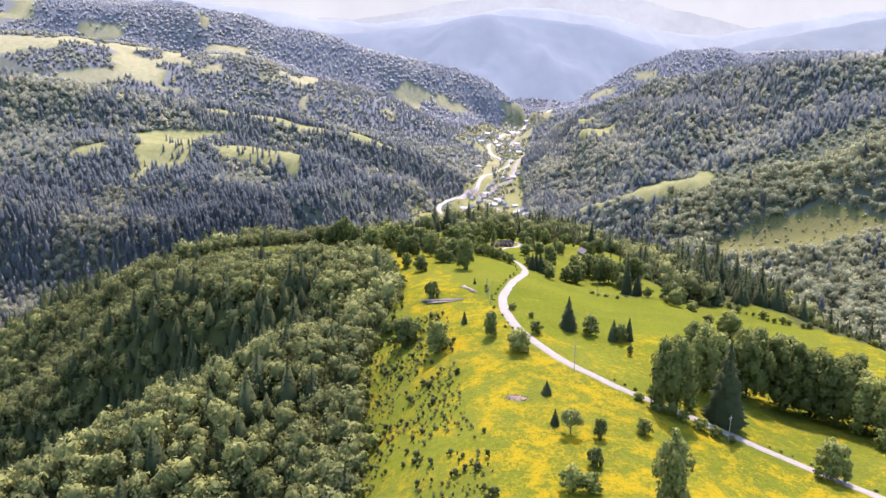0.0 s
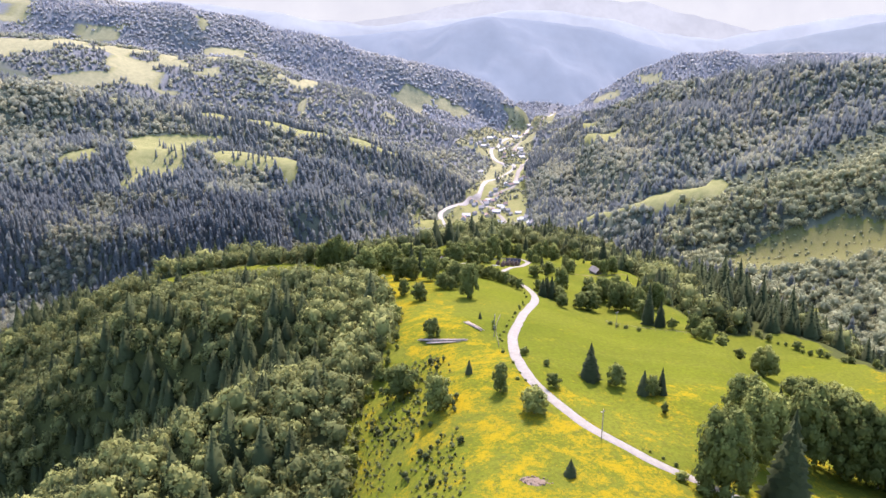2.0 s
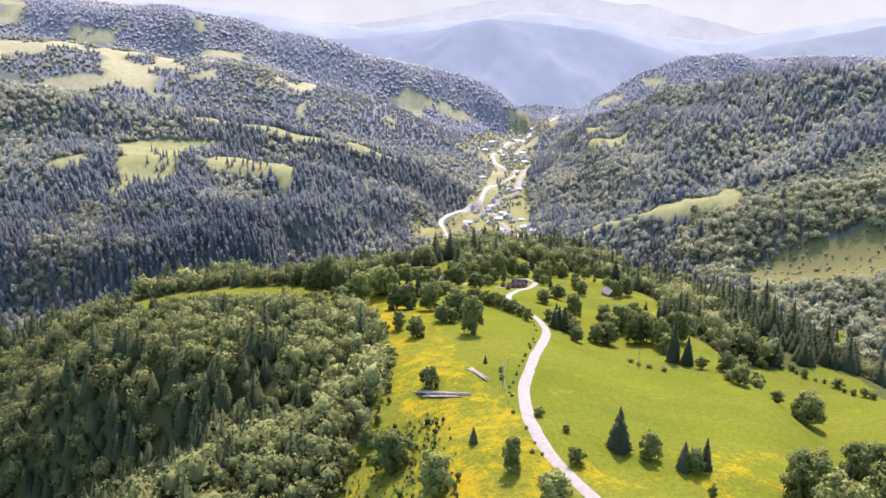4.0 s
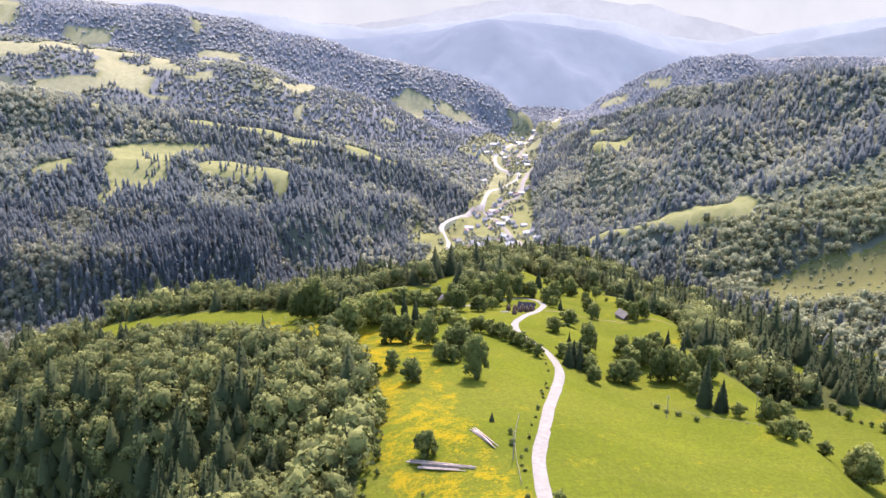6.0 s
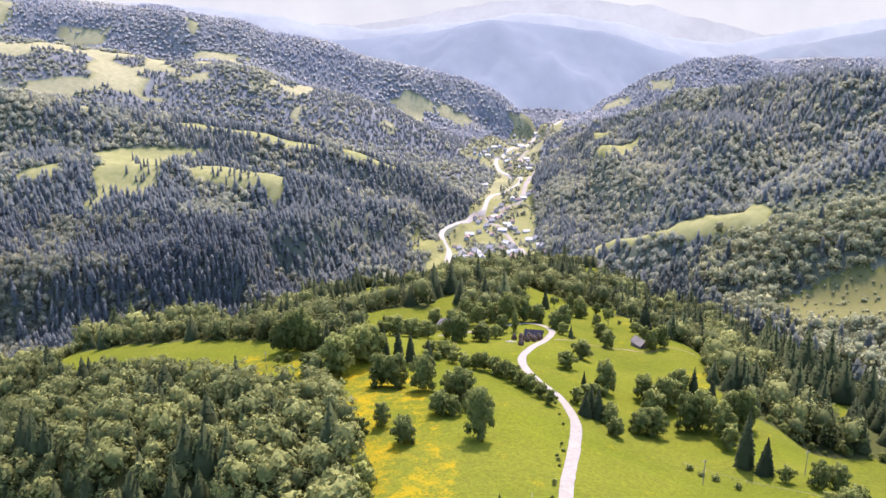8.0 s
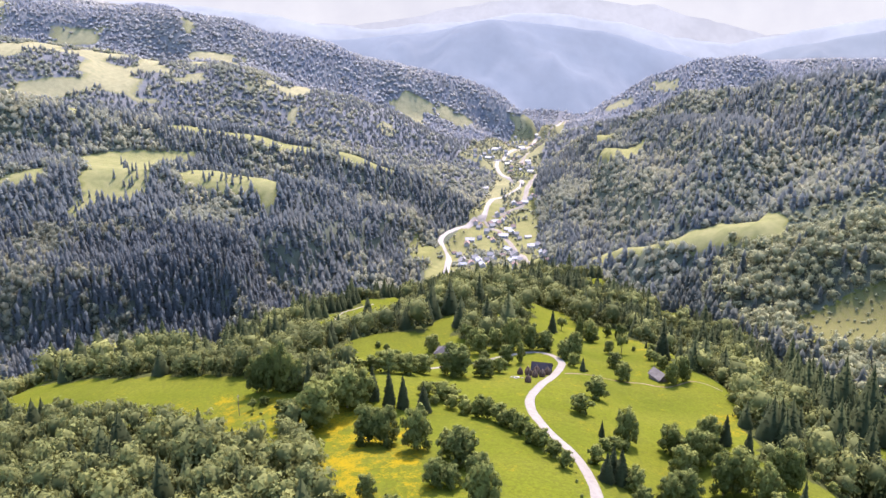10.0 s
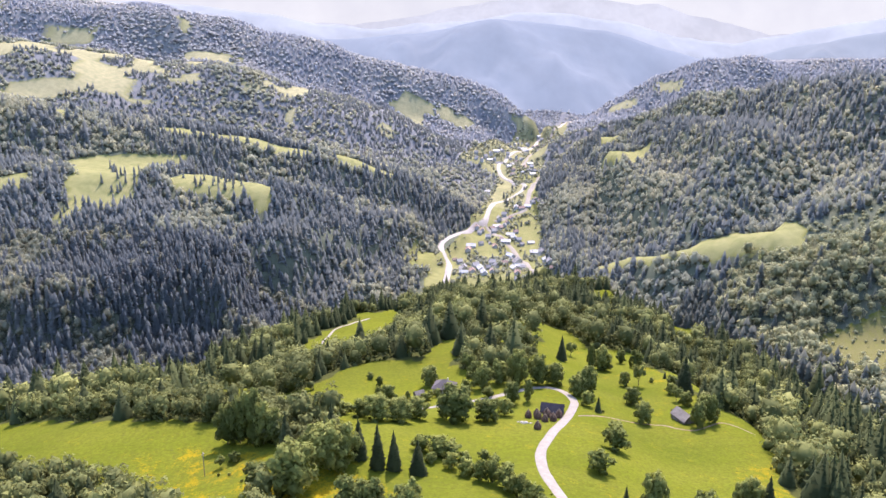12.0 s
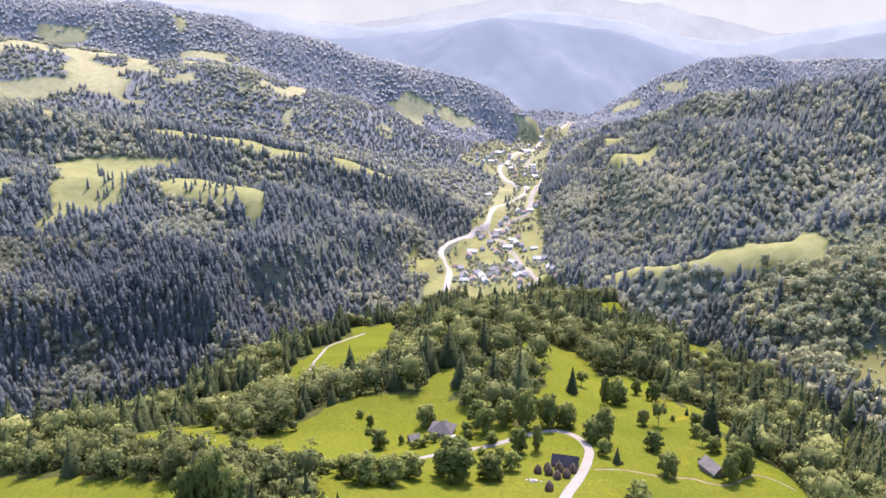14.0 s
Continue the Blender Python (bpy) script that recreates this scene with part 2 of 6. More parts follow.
# ---------------------------------------------------------------- the lie of the land
# ridge crests and stream beds of the district, as lines of (x, y, z)
LAND = {
    "spur_crest": [(120, -700, 345), (60, -200, 322), (30, 60, 312), (24, 200, 309), (18, 240, 308), (4, 290, 302), (2, 345, 295), (26, 420, 279),
                   (40, 480, 266), (34, 545, 255), (30, 620, 242), (28, 720, 222), (38, 820, 196), (48, 930, 158), (46, 1030, 118), (40, 1110, 96)],
    "left_shoulder": [(-8, 345, 294), (-40, 352, 290), (-75, 360, 284), (-115, 382, 276), (-145, 398, 266), (-182, 400, 240), (-225, 398, 205),
                      (-290, 400, 160), (-380, 400, 110)],
    "meadow_shelf": [(-30, 420, 284), (-70, 440, 275), (-110, 455, 270), (-150, 470, 263), (-190, 488, 250), (-230, 505, 220)],
    "left_rib": [(6, 285, 303), (-20, 262, 297), (-42, 238, 286), (-62, 205, 270), (-85, 170, 250), (-125, 120, 216), (-190, 60, 170)],
    "left_gully": [(-52, 292, 278), (-82, 296, 258), (-118, 304, 232), (-165, 312, 196), (-230, 320, 150), (-330, 340, 105)],
    "spur_west_foot": [(-30, 560, 250), (-60, 610, 228), (-92, 650, 206), (-80, 690, 198), (-45, 770, 186), (-46, 820, 175), (-38, 880, 163), (-14, 950, 140)],
    "track_rib": [(-90, 720, 193), (-90, 760, 186), (-80, 800, 178), (-64, 850, 168), (-50, 900, 158), (-28, 940, 146)],
    "east_meadow": [(60, 232, 303), (88, 300, 288), (95, 368, 275), (104, 440, 264), (103, 500, 256), (96, 555, 246), (98, 640, 226), (116, 730, 204)],
    "east_slope": [(95, 150, 297), (122, 230, 283), (142, 300, 268), (148, 370, 256), (146, 440, 250), (150, 500, 243), (160, 580, 222), (172, 680, 196)],
    "east_gully": [(420, 60, 262), (330, 250, 238), (262, 400, 216), (236, 520, 207), (222, 620, 200), (208, 720, 188), (192, 800, 176), (168, 910, 150), (146, 1010, 122), (126, 1110, 102)],
    "river": [(-1600, 420, 46), (-900, 540, 55), (-550, 640, 62), (-330, 730, 68), (-190, 830, 73), (-100, 960, 78), (-42, 1100, 82), (0, 1230, 85),
              (30, 1360, 89), (90, 1500, 94), (96, 1640, 99), (130, 1800, 105), (110, 1950, 112), (180, 2150, 122), (300, 2450, 138), (400, 2800, 160)],
    "village": [(92, 1190, 96), (98, 1300, 94), (130, 1420, 97), (150, 1560, 103), (170, 1720, 110), (170, 1900, 116)],
    "near_east_hill": [(214, 790, 194), (253, 780, 214), (288, 788, 246), (330, 784, 258), (366, 780, 264), (470, 740, 308), (640, 660, 356), (900, 540, 404)],
    "east_clearing": [(245, 700, 198), (300, 660, 212), (335, 640, 223), (400, 600, 245), (500, 500, 280)],
    "east_knoll": [(203, 822, 176), (225, 832, 190), (247, 819, 208), (275, 800, 224), (300, 795, 240)],
    "side_hollow": [(168, 1110, 138), (181, 1053, 157), (208, 949, 192), (228, 906, 214), (265, 899, 230), (290, 864, 245), (330, 880, 256), (430, 900, 284), (520, 930, 312)],
    "east_mountain_foot": [(158, 915, 172), (163, 1000, 154), (176, 1090, 138), (188, 1160, 132), (196, 1250, 130), (228, 1380, 148), (238, 1560, 140), (255, 1750, 138)],
    "east_mountain_face": [(262, 960, 235), (331, 1063, 291), (372, 1200, 296), (380, 1400, 263), (373, 1520, 249), (365, 1700, 234), (340, 1950, 175)],
    "east_mountain_lower": [(296, 1120, 232), (282, 1250, 226), (271, 1417, 222), (290, 1560, 198), (305, 1700, 191)],
    "east_mountain_crest": [(1200, 800, 470), (900, 930, 432), (510, 1120, 349), (519, 1225, 344), (492, 1330, 329), (457, 1450, 324), (429, 1620, 288), (393, 1800, 247), (361, 1980, 206), (330, 2150, 159)],
    "west_mountain_foot": [(-600, 740, 95), (-420, 785, 115), (-300, 830, 122), (-205, 900, 124), (-120, 1060, 116), (-50, 1230, 104), (20, 1400, 100)],
    "west_mountain_face": [(-620, 950, 205), (-400, 890, 182), (-340, 896, 177), (-240, 975, 190), (-160, 1110, 178), (-60, 1330, 142)],
    "west_rib": [(-345, 1055, 206), (-305, 1030, 200), (-252, 968, 190), (-216, 932, 176), (-203, 917, 170), (-190, 900, 148)],
    "west_ravine": [(-285, 1085, 192), (-228, 1035, 164), (-185, 1002, 124), (-158, 982, 104)],
    "west_rib_two": [(-170, 1200, 196), (-138, 1150, 172), (-120, 1110, 142), (-102, 1078, 118)],
    "west_fields": [(-560, 1130, 238), (-480, 1160, 242), (-360, 1180, 232), (-225, 1165, 214), (-180, 1230, 198)],
    "west_crest": [(-1500, 1000, 440), (-1000, 1150, 372), (-700, 1270, 326), (-475, 1345, 280), (-304, 1425, 252), (-200, 1440, 228), (-26, 1490, 150), (50, 1475, 112)],
    "back_hollow": [(60, 1640, 104), (-60, 1720, 130), (-250, 1740, 178), (-500, 1680, 232), (-800, 1560, 290), (-1200, 1450, 350)],
    "back_face": [(-1200, 1900, 410), (-800, 2000, 360), (-480, 2080, 312), (-250, 2060, 262), (-40, 2000, 190), (60, 1930, 140)],
    "back_crest": [(-2300, 2300, 560), (-1000, 2420, 488), (-780, 2400, 474), (-520, 2400, 410), (-315, 2400, 366), (-150, 2400, 330), (30, 2400, 274), (200, 2360, 216), (300, 2320, 165)],
    "behind_back": [(-2500, 2900, 420), (-1200, 3000, 380), (-500, 2900, 300), (100, 2800, 220), (300, 2700, 170)],
    "upper_valley": [(400, 2800, 165), (520, 2880, 195), (700, 2920, 240)],
    "mid_range": [(-900, 3500, 300), (-420, 3300, 280), (110, 3250, 270), (560, 3300, 270), (960, 3200, 260)],
    "mid_face": [(-250, 2950, 230), (150, 3020, 210), (420, 3040, 210), (680, 3050, 230)],
    "east_low_ridge": [(420, 2350, 185), (520, 2450, 240), (640, 2480, 290), (760, 2480, 330), (900, 2500, 338), (1060, 2550, 330), (1300, 2500, 350)],
    "east_hollow": [(380, 2250, 165), (600, 2150, 220), (800, 2050, 270), (1100, 1900, 300), (1500, 1700, 330)],
    "east_far_ridge": [(1150, 2950, 270), (1450, 2850, 290), (1650, 2800, 300), (2200, 2600, 320)],
    "far_range": [(-2600, 4300, 300), (-700, 4200, 280), (0, 4300, 260), (1100, 4350, 260), (2400, 4200, 280)],
}


def lattice(ix, iy, seed):
    n = (ix * 374761393 + iy * 668265263 + seed * 974634777) & 0xFFFFFFFF
    n = ((n ^ (n >> 13)) * 1274126177) & 0xFFFFFFFF
    return ((n ^ (n >> 16)) & 0xFFFF) / 65535.0 - 0.5


def rough(x, y, size, seed=1):
    """Smooth value noise between -0.5 and 0.5, of a given size in metres."""
    u, v = np.asarray(x, float) / size, np.asarray(y, float) / size
    iu, iv = np.floor(u).astype(np.int64), np.floor(v).astype(np.int64)
    fu, fv = u - iu, v - iv
    fu, fv = fu * fu * (3 - 2 * fu), fv * fv * (3 - 2 * fv)
    a = lattice(iu, iv, seed) * (1 - fu) + lattice(iu + 1, iv, seed) * fu
    b = lattice(iu, iv + 1, seed) * (1 - fu) + lattice(iu + 1, iv + 1, seed) * fu
    return a * (1 - fv) + b * fv


def near_line(x, y, line):
    """The distance to a line and the height of its nearest place."""
    best, high = np.full(np.shape(x), 1e18), np.zeros(np.shape(x))
    for (ax, ay, az), (bx, by, bz) in zip(line, line[1:]):
        dx, dy = bx - ax, by - ay
        s = np.clip(((x - ax) * dx + (y - ay) * dy) / (dx * dx + dy * dy), 0, 1)
        d = (x - ax - s * dx) ** 2 + (y - ay - s * dy) ** 2
        nearer = d < best
        best, high = np.where(nearer, d, best), np.where(nearer, az + s * (bz - az), high)
    return best, high


def height(x, y):
    x, y = np.asarray(x, float), np.asarray(y, float)
    total, weight = np.zeros(x.shape), np.zeros(x.shape)
    for line in LAND.values():
        d2, z = near_line(x, y, line)
        w = (d2 + 60.0) ** -1.35
        total, weight = total + w * z, weight + w
    far = np.clip((y - 700) / 1500, 0, 1)
    amp = 1.0 + 8 * far
    wild = rough(x, y, 38, 3) * 3.0 * amp ** 0.5 + rough(x, y, 120, 5) * 5.0 * amp + rough(x, y, 11, 7) * 0.7
    open_field = np.exp(-((x - 20) / 60) ** 2 - ((y - 300) / 260) ** 2)
    return total / weight + wild * (1 - 0.75 * open_field)

# ---------------------------------------------------------------- helpers for meshes
def mesh_of(name, verts, faces, material, smooth=False, normals=None):
    """A mesh from an array of points and an array of triangles or quads, or a list of mixed faces; normals: one for each point, where leaves shade as the bough they clothe."""
    me = bpy.data.meshes.new(name)
    faces = [tuple(int(i) for i in f) for f in faces] if not isinstance(faces, np.ndarray) else faces
    if isinstance(faces, np.ndarray):
        verts = np.asarray(verts, np.float32)
        n = faces.shape[1]
        me.vertices.add(len(verts))
        me.vertices.foreach_set("co", verts.ravel())
        me.loops.add(faces.size)
        me.loops.foreach_set("vertex_index", faces.astype(np.int32).ravel())
        me.polygons.add(len(faces))
        me.polygons.foreach_set("loop_start", np.arange(0, faces.size, n, dtype=np.int32))
        me.polygons.foreach_set("use_smooth", np.full(len(faces), smooth or normals is not None))
        me.update(calc_edges=True)
        if normals is not None:
            me.attributes.new("custom_normal", "FLOAT_VECTOR", "POINT").data.foreach_set("vector", np.asarray(normals, np.float32).ravel())
    else:
        me.from_pydata([tuple(map(float, v)) for v in verts], [], faces)
        me.polygons.foreach_set("use_smooth", [smooth] * len(me.polygons))
        me.update()
    me.materials.append(material)
    return me


def point_values(me, name, values):
    me.attributes.new(name, "FLOAT", "POINT").data.foreach_set("value", np.asarray(values, np.float32))


def part(name, me, parent, label=""):
    ob = new(name, me)
    ob.parent = parent
    return tagged(ob, label)


def thing(name, label, category, m, group="", kind=""):
    root = new(name)
    root.matrix_basis = m
    return tagged(root, label, category, group, kind)


def merged(pieces):
    """Several (points, faces) as one."""
    verts, faces, n = [], [], 0
    for v, f in pieces:
        verts.append(np.asarray(v, float))
        faces += [tuple(i + n for i in face) for face in f]
        n += len(v)
    return np.concatenate(verts), faces


def slab(x0, y0, z0, x1, y1, z1):
    v = [(x, y, z) for z in (z0, z1) for y in (y0, y1) for x in (x0, x1)]
    return v, [(0, 2, 3, 1), (4, 5, 7, 6), (0, 1, 5, 4), (2, 6, 7, 3), (0, 4, 6, 2), (1, 3, 7, 5)]


def tube(a, b, ra, rb, sides=8):
    a, b = Vector(a), Vector(b)
    turn = (b - a).to_track_quat("Z", "Y")
    v = []
    for p, r in ((a, ra), (b, rb)):
        for i in range(sides):
            w = 2 * math.pi * i / sides
            v.append(p + turn @ Vector((r * math.cos(w), r * math.sin(w), 0)))
    f = [(i, (i + 1) % sides, sides + (i + 1) % sides, sides + i) for i in range(sides)]
    return [tuple(p) for p in v], f + [tuple(range(sides))[::-1], tuple(range(sides, 2 * sides))]


def lathe(profile, sides=12, wobble=0.0, rng=None):
    """A body turned from (radius, height) pairs, a little uneven."""
    v, f = [], []
    for r, z in profile:
        for i in range(sides):
            w = 2 * math.pi * i / sides
            q = r * (1 + (rng.uniform(-wobble, wobble) if rng else 0))
            v.append((q * math.cos(w), q * math.sin(w), z))
    for k in range(len(profile) - 1):
        for i in range(sides):
            j = (i + 1) % sides
            f.append((k * sides + i, k * sides + j, (k + 1) * sides + j, (k + 1) * sides + i))
    return v, f + [tuple(range(sides))[::-1], tuple(range(len(v) - sides, len(v)))]


# ---------------------------------------------------------------- open land, as outlines of (x, y)
MEADOWS = {
    "main": [(-80, 471), (-52, 431), (-40, 393), (-25, 344), (-19, 303), (-18, 274), (-21, 258), (-26, 240), (-27, 222), (-24, 200), (-20, 175), (-20, 140),
             (-18, 60), (-30, -60), (-20, -260), (60, -420), (190, -420), (220, -200), (180, 60), (186, 200), (204, 310), (184, 335), (168, 355), (150, 392), (113, 394), (100, 405), (66, 398), (40, 385), (18, 411), (-8, 400), (-27, 418), (-47, 430)],
    "farm": [(-48, 467), (-62, 532), (-38, 545), (-6, 564), (4, 540), (30, 520), (46, 575), (60, 640), (72, 632), (88, 615), (106, 590), (116, 550), (110, 518), (122, 503),
             (128, 500), (118, 465), (110, 440), (107, 416), (100, 402), (66, 396), (40, 380), (18, 411), (-8, 400), (-27, 418), (-36, 451)],
    "shelf": [(-200, 525), (-176, 497), (-150, 482), (-130, 473), (-104, 465), (-79, 460), (-66, 447), (-49, 434), (-43, 404), (-50, 384), (-80, 411), (-97, 417), (-125, 431), (-165, 452), (-192, 482)],
    "west_foot": [(-118, 533), (-105, 545), (-91, 536), (-77, 520), (-61, 532), (-54, 540), (-34, 566), (-8, 568), (-18, 552), (-18, 500), (-42, 474), (-75, 480), (-112, 494)],
    "yard": [(-83, 516), (-61, 530), (-51, 537), (-40, 539), (-32, 550), (-25, 562), (-6, 569), (3, 562), (12, 546), (21, 544), (16, 519), (5, 497), (-15, 499), (-39, 483), (-62, 484), (-75, 490)],
    "track": [(-111, 662), (-100, 671), (-99, 697), (-96, 715), (-90, 765), (-80, 804), (-63, 853), (-50, 915), (-39, 870), (-36, 794), (-32, 720), (-34, 660), (-42, 628), (-70, 636), (-101, 651)],
    "track_end": [(-42, 876), (-30, 940), (-9, 969), (7, 963), (2, 900), (-23, 904)],
    "spur_end": [(36, 666), (53, 676), (71, 705), (75, 685), (60, 633), (49, 617), (41, 625)],
    "spur_top": [(12, 676), (30, 692), (39, 677), (34, 652), (21, 644)],
    "gully_four": [(139, 698), (149, 696), (156, 668), (143, 658), (129, 654)],
    "spur_foot": [(60, 985), (112, 1096), (142, 1126), (60, 1120), (20, 1090), (30, 1030)],
    "gully_one": [(233, 587), (261, 592), (252, 571), (232, 562)],
    "gully_two": [(156, 440), (178, 457), (176, 438), (160, 426)],
    "gully_three": [(253, 555), (275, 566), (249, 519), (230, 530)],
    "village": [(-15, 1291), (29, 1412), (75, 1614), (110, 1854), (26, 1918), (56, 2091), (167, 2267), (374, 2640), (400, 2640), (318, 2268), (225, 1987), (195, 1801), (150, 1550),
                (160, 1468), (140, 1324), (132, 1163), (76, 1074), (9, 1121), (-30, 1150)],
    "river_bank": [(-62, 1205), (-45, 1310), (-19, 1300), (-11, 1257), (-37, 1185)],
}
FIELDS = {
    "scrub_slope": [(256, 720), (284, 726), (315, 722), (360, 715), (420, 640), (321, 632), (294, 644), (262, 650), (246, 679)],
    "hollow_strip": [(166, 1065), (186, 1056), (203, 985), (220, 942), (242, 917), (268, 906), (292, 892), (308, 866), (298, 834), (280, 828), (266, 852), (244, 872), (220, 890), (200, 925), (178, 1000)],
    "east_high_one": [(330, 1900), (355, 1851), (338, 1721), (308, 1758)],
    "east_high_two": [(263, 1523), (329, 1469), (326, 1421), (279, 1354), (255, 1403)],
    "east_high_three": [(353, 1570), (401, 1602), (392, 1566), (349, 1505)],
    "east_far": [(449, 2445), (532, 2459), (546, 2424), (458, 2407)],
    "west_large": [(-508, 1197), (-469, 1247), (-408, 1277), (-368, 1301), (-361, 1269), (-378, 1182), (-367, 1122), (-365, 1070), (-406, 1072), (-414, 1022), (-432, 1044), (-431, 1080), (-445, 1104), (-448, 1138)],
    "west_second": [(-346, 1158), (-332, 1265), (-274, 1290), (-217, 1170), (-214, 1127), (-224, 1112), (-241, 1137), (-273, 1132), (-327, 1141)],
    "west_edge": [(-530, 1082), (-493, 1120), (-478, 1085), (-520, 1062)],
    "crest_one": [(-430, 1330), (-395, 1385), (-300, 1440), (-215, 1455), (-208, 1408), (-300, 1380)],
    "crest_two": [(-190, 1450), (-120, 1478), (-85, 1490), (-86, 1448), (-165, 1402)],
    "back_large": [(-857, 1700), (-857, 1764), (-775, 1809), (-670, 1875), (-663, 1840), (-746, 1771), (-790, 1726), (-830, 1690)],
    "back_one": [(-1035, 2219), (-872, 2258), (-870, 2237), (-952, 2223), (-1020, 2204)],
    "back_two": [(-674, 2185), (-620, 2235), (-525, 2239), (-514, 2214), (-582, 2166)],
    "back_three": [(-470, 1990), (-417, 2040), (-405, 1995), (-450, 1965)],
    "back_four": [(-925, 1860), (-949, 2042), (-856, 1967), (-831, 1887), (-884, 1850)],
    "back_five": [(-160, 1957), (-123, 1975), (-115, 1925), (-145, 1910)],
    "back_six": [(-150, 2215), (-60, 2265), (-40, 2241), (-132, 2195)],
    "back_seven": [(-134, 2234), (-35, 2263), (81, 2277), (45, 2230), (-74, 2216)],
    "back_small": [(-671, 1833), (-619, 1861), (-623, 1835), (-666, 1808)],
    "back_brown": [(-640, 1420), (-600, 1430), (-535, 1340), (-533, 1290), (-567, 1330)],
    "back_cut": [(-357, 1963), (-341, 1967), (-340, 1911), (-361, 1914)],
    "east_ridge": [(602, 2487), (659, 2438), (657, 2400), (601, 2434)],
    "back_eight": [(150, 2324), (193, 2332), (219, 2329), (214, 2319), (171, 2315)],
}
VILLAGE_GREENS = [[(103, 1437), (147, 1478), (147, 1378), (126, 1290), (114, 1363), (101, 1405)], [(-38, 1281), (-15, 1290), (-10, 1239), (-20, 1182), (-38, 1171)],
                  [(22, 1374), (53, 1411), (69, 1376), (82, 1319), (62, 1251), (50, 1336), (39, 1385)], [(35, 1919), (71, 1909), (102, 1902), (105, 1850), (70, 1865)],
                  [(102, 1799), (142, 1798), (122, 1684), (101, 1690)], [(196, 1991), (256, 2213), (252, 2035), (234, 1986)], [(8, 1151), (42, 1142), (70, 1145), (85, 1121), (67, 1105), (27, 1096)]]
FLOWERY = {
    "crest": [(14, 60), (10, -200), (150, -200), (130, 60), (104, 150), (62, 184), (31, 214), (21, 250), (14, 264), (2, 320), (-8, 402), (-60, 432), (-24, 330), (-14, 272), (-2, 240), (4, 200), (10, 150)],
}
HALF_FLOWERY = {
    "shelf": [(-40, 402), (-52, 382), (-100, 425), (-92, 442), (-62, 438)],
    "steep_side": [(-30, 60), (14, 60), (10, 150), (4, 200), (-2, 240), (-14, 272), (-26, 250)],
    "beyond_road": [(104, 150), (150, 200), (205, 312), (180, 338), (120, 262), (96, 262), (60, 240), (30, 226), (62, 186)],
    "east": [(92, 420), (112, 425), (116, 455), (98, 450)],
    "end": [(96, 545), (108, 540), (112, 580), (98, 590)],
}


def inside(x, y, outline):
    x, y = np.asarray(x, float), np.asarray(y, float)
    hit = np.zeros(x.shape, bool)
    for (ax, ay), (bx, by) in zip(outline, outline[1:] + outline[:1]):
        if ay != by:
            hit ^= ((ay > y) != (by > y)) & (x < (bx - ax) * (y - ay) / (by - ay) + ax)
    return hit


def within(x, y, outlines):
    hit = np.zeros(np.shape(x), bool)
    for outline in outlines.values():
        hit |= inside(x, y, outline)
    return hit


# ---------------------------------------------------------------- which slope is which
RIVER_X = [p[0] for p in LAND["river"] if p[0] < 5]
RIVER_Y = [p[1] for p in LAND["river"] if p[0] < 5]
GULLY_Y = [p[1] for p in LAND["east_gully"]]
GULLY_X = [p[0] for p in LAND["east_gully"]]


def side_of_valley(x, y):
    """0: our spur, 1: the western mountain, 2: the eastern slopes, 3: the country behind, 4: the valley floor."""
    side = np.zeros(x.shape, int)
    side[(x < 5) & (y > np.interp(x, RIVER_X, RIVER_Y))] = 1
    side[(x >= 5) & (x < 150) & (y > 1150)] = 1
    side[(x > np.interp(y, GULLY_Y, GULLY_X)) & (y <= 1110)] = 2
    side[(x > 128 + 0.08 * (y - 1110)) & (y > 1110)] = 2
    side[(y > 1560 - 0.26 * np.clip(x + 200, -2000, 0)) & (x < 150)] = 3
    side[(y > 1900)] = 3
    return side


def glade(x, y):
    """Hayfields strewn through the country behind."""
    return rough(x, y, 85, 31) + 0.6 * rough(x, y, 40, 32) < -0.42 + 0.12 * (x < -350) + 0.06 * (y > 2000) - 0.5 * (x > -60)


def spur_gap(x, y):
    """Small clearings in the wood of the lower spur."""
    return (side_of_valley(x, y) == 0) & ((y > 540) | ((x > 150) & (y > 330) & (y < 400))) & (y < 1080) & (x > -125) & (x < 215) & (rough(x, y, 24, 91) > 0.15 - 0.12 * (y < 400))


# ---------------------------------------------------------------- the ground, one sheet
def spaced(stops):
    out = []
    for (a, step), (b, _) in zip(stops, stops[1:]):
        out += list(np.arange(a, b, step))
    return np.array(out + [stops[-1][0]], float)


GX = spaced([(-2600, 60), (-900, 25), (-560, 9), (-110, 4), (150, 7), (420, 26), (1200, 70), (2600, 0)])
GY = spaced([(-700, 60), (90, 4), (560, 8), (1400, 16), (2500, 50), (4600, 0)])
MX, MY = np.meshgrid(GX, GY)
MZ = height(MX, MY)


def ground_at(x, y):
    """The height of the ground sheet itself."""
    x, y = np.asarray(x, float), np.asarray(y, float)
    i = np.clip(np.searchsorted(GX, x, side="right") - 1, 0, len(GX) - 2)
    j = np.clip(np.searchsorted(GY, y, side="right") - 1, 0, len(GY) - 2)
    u, v = np.clip((x - GX[i]) / (GX[i + 1] - GX[i]), 0, 1), np.clip((y - GY[j]) / (GY[j + 1] - GY[j]), 0, 1)
    return (MZ[j, i] * (1 - u) + MZ[j, i + 1] * u) * (1 - v) + (MZ[j + 1, i] * (1 - u) + MZ[j + 1, i + 1] * u) * v


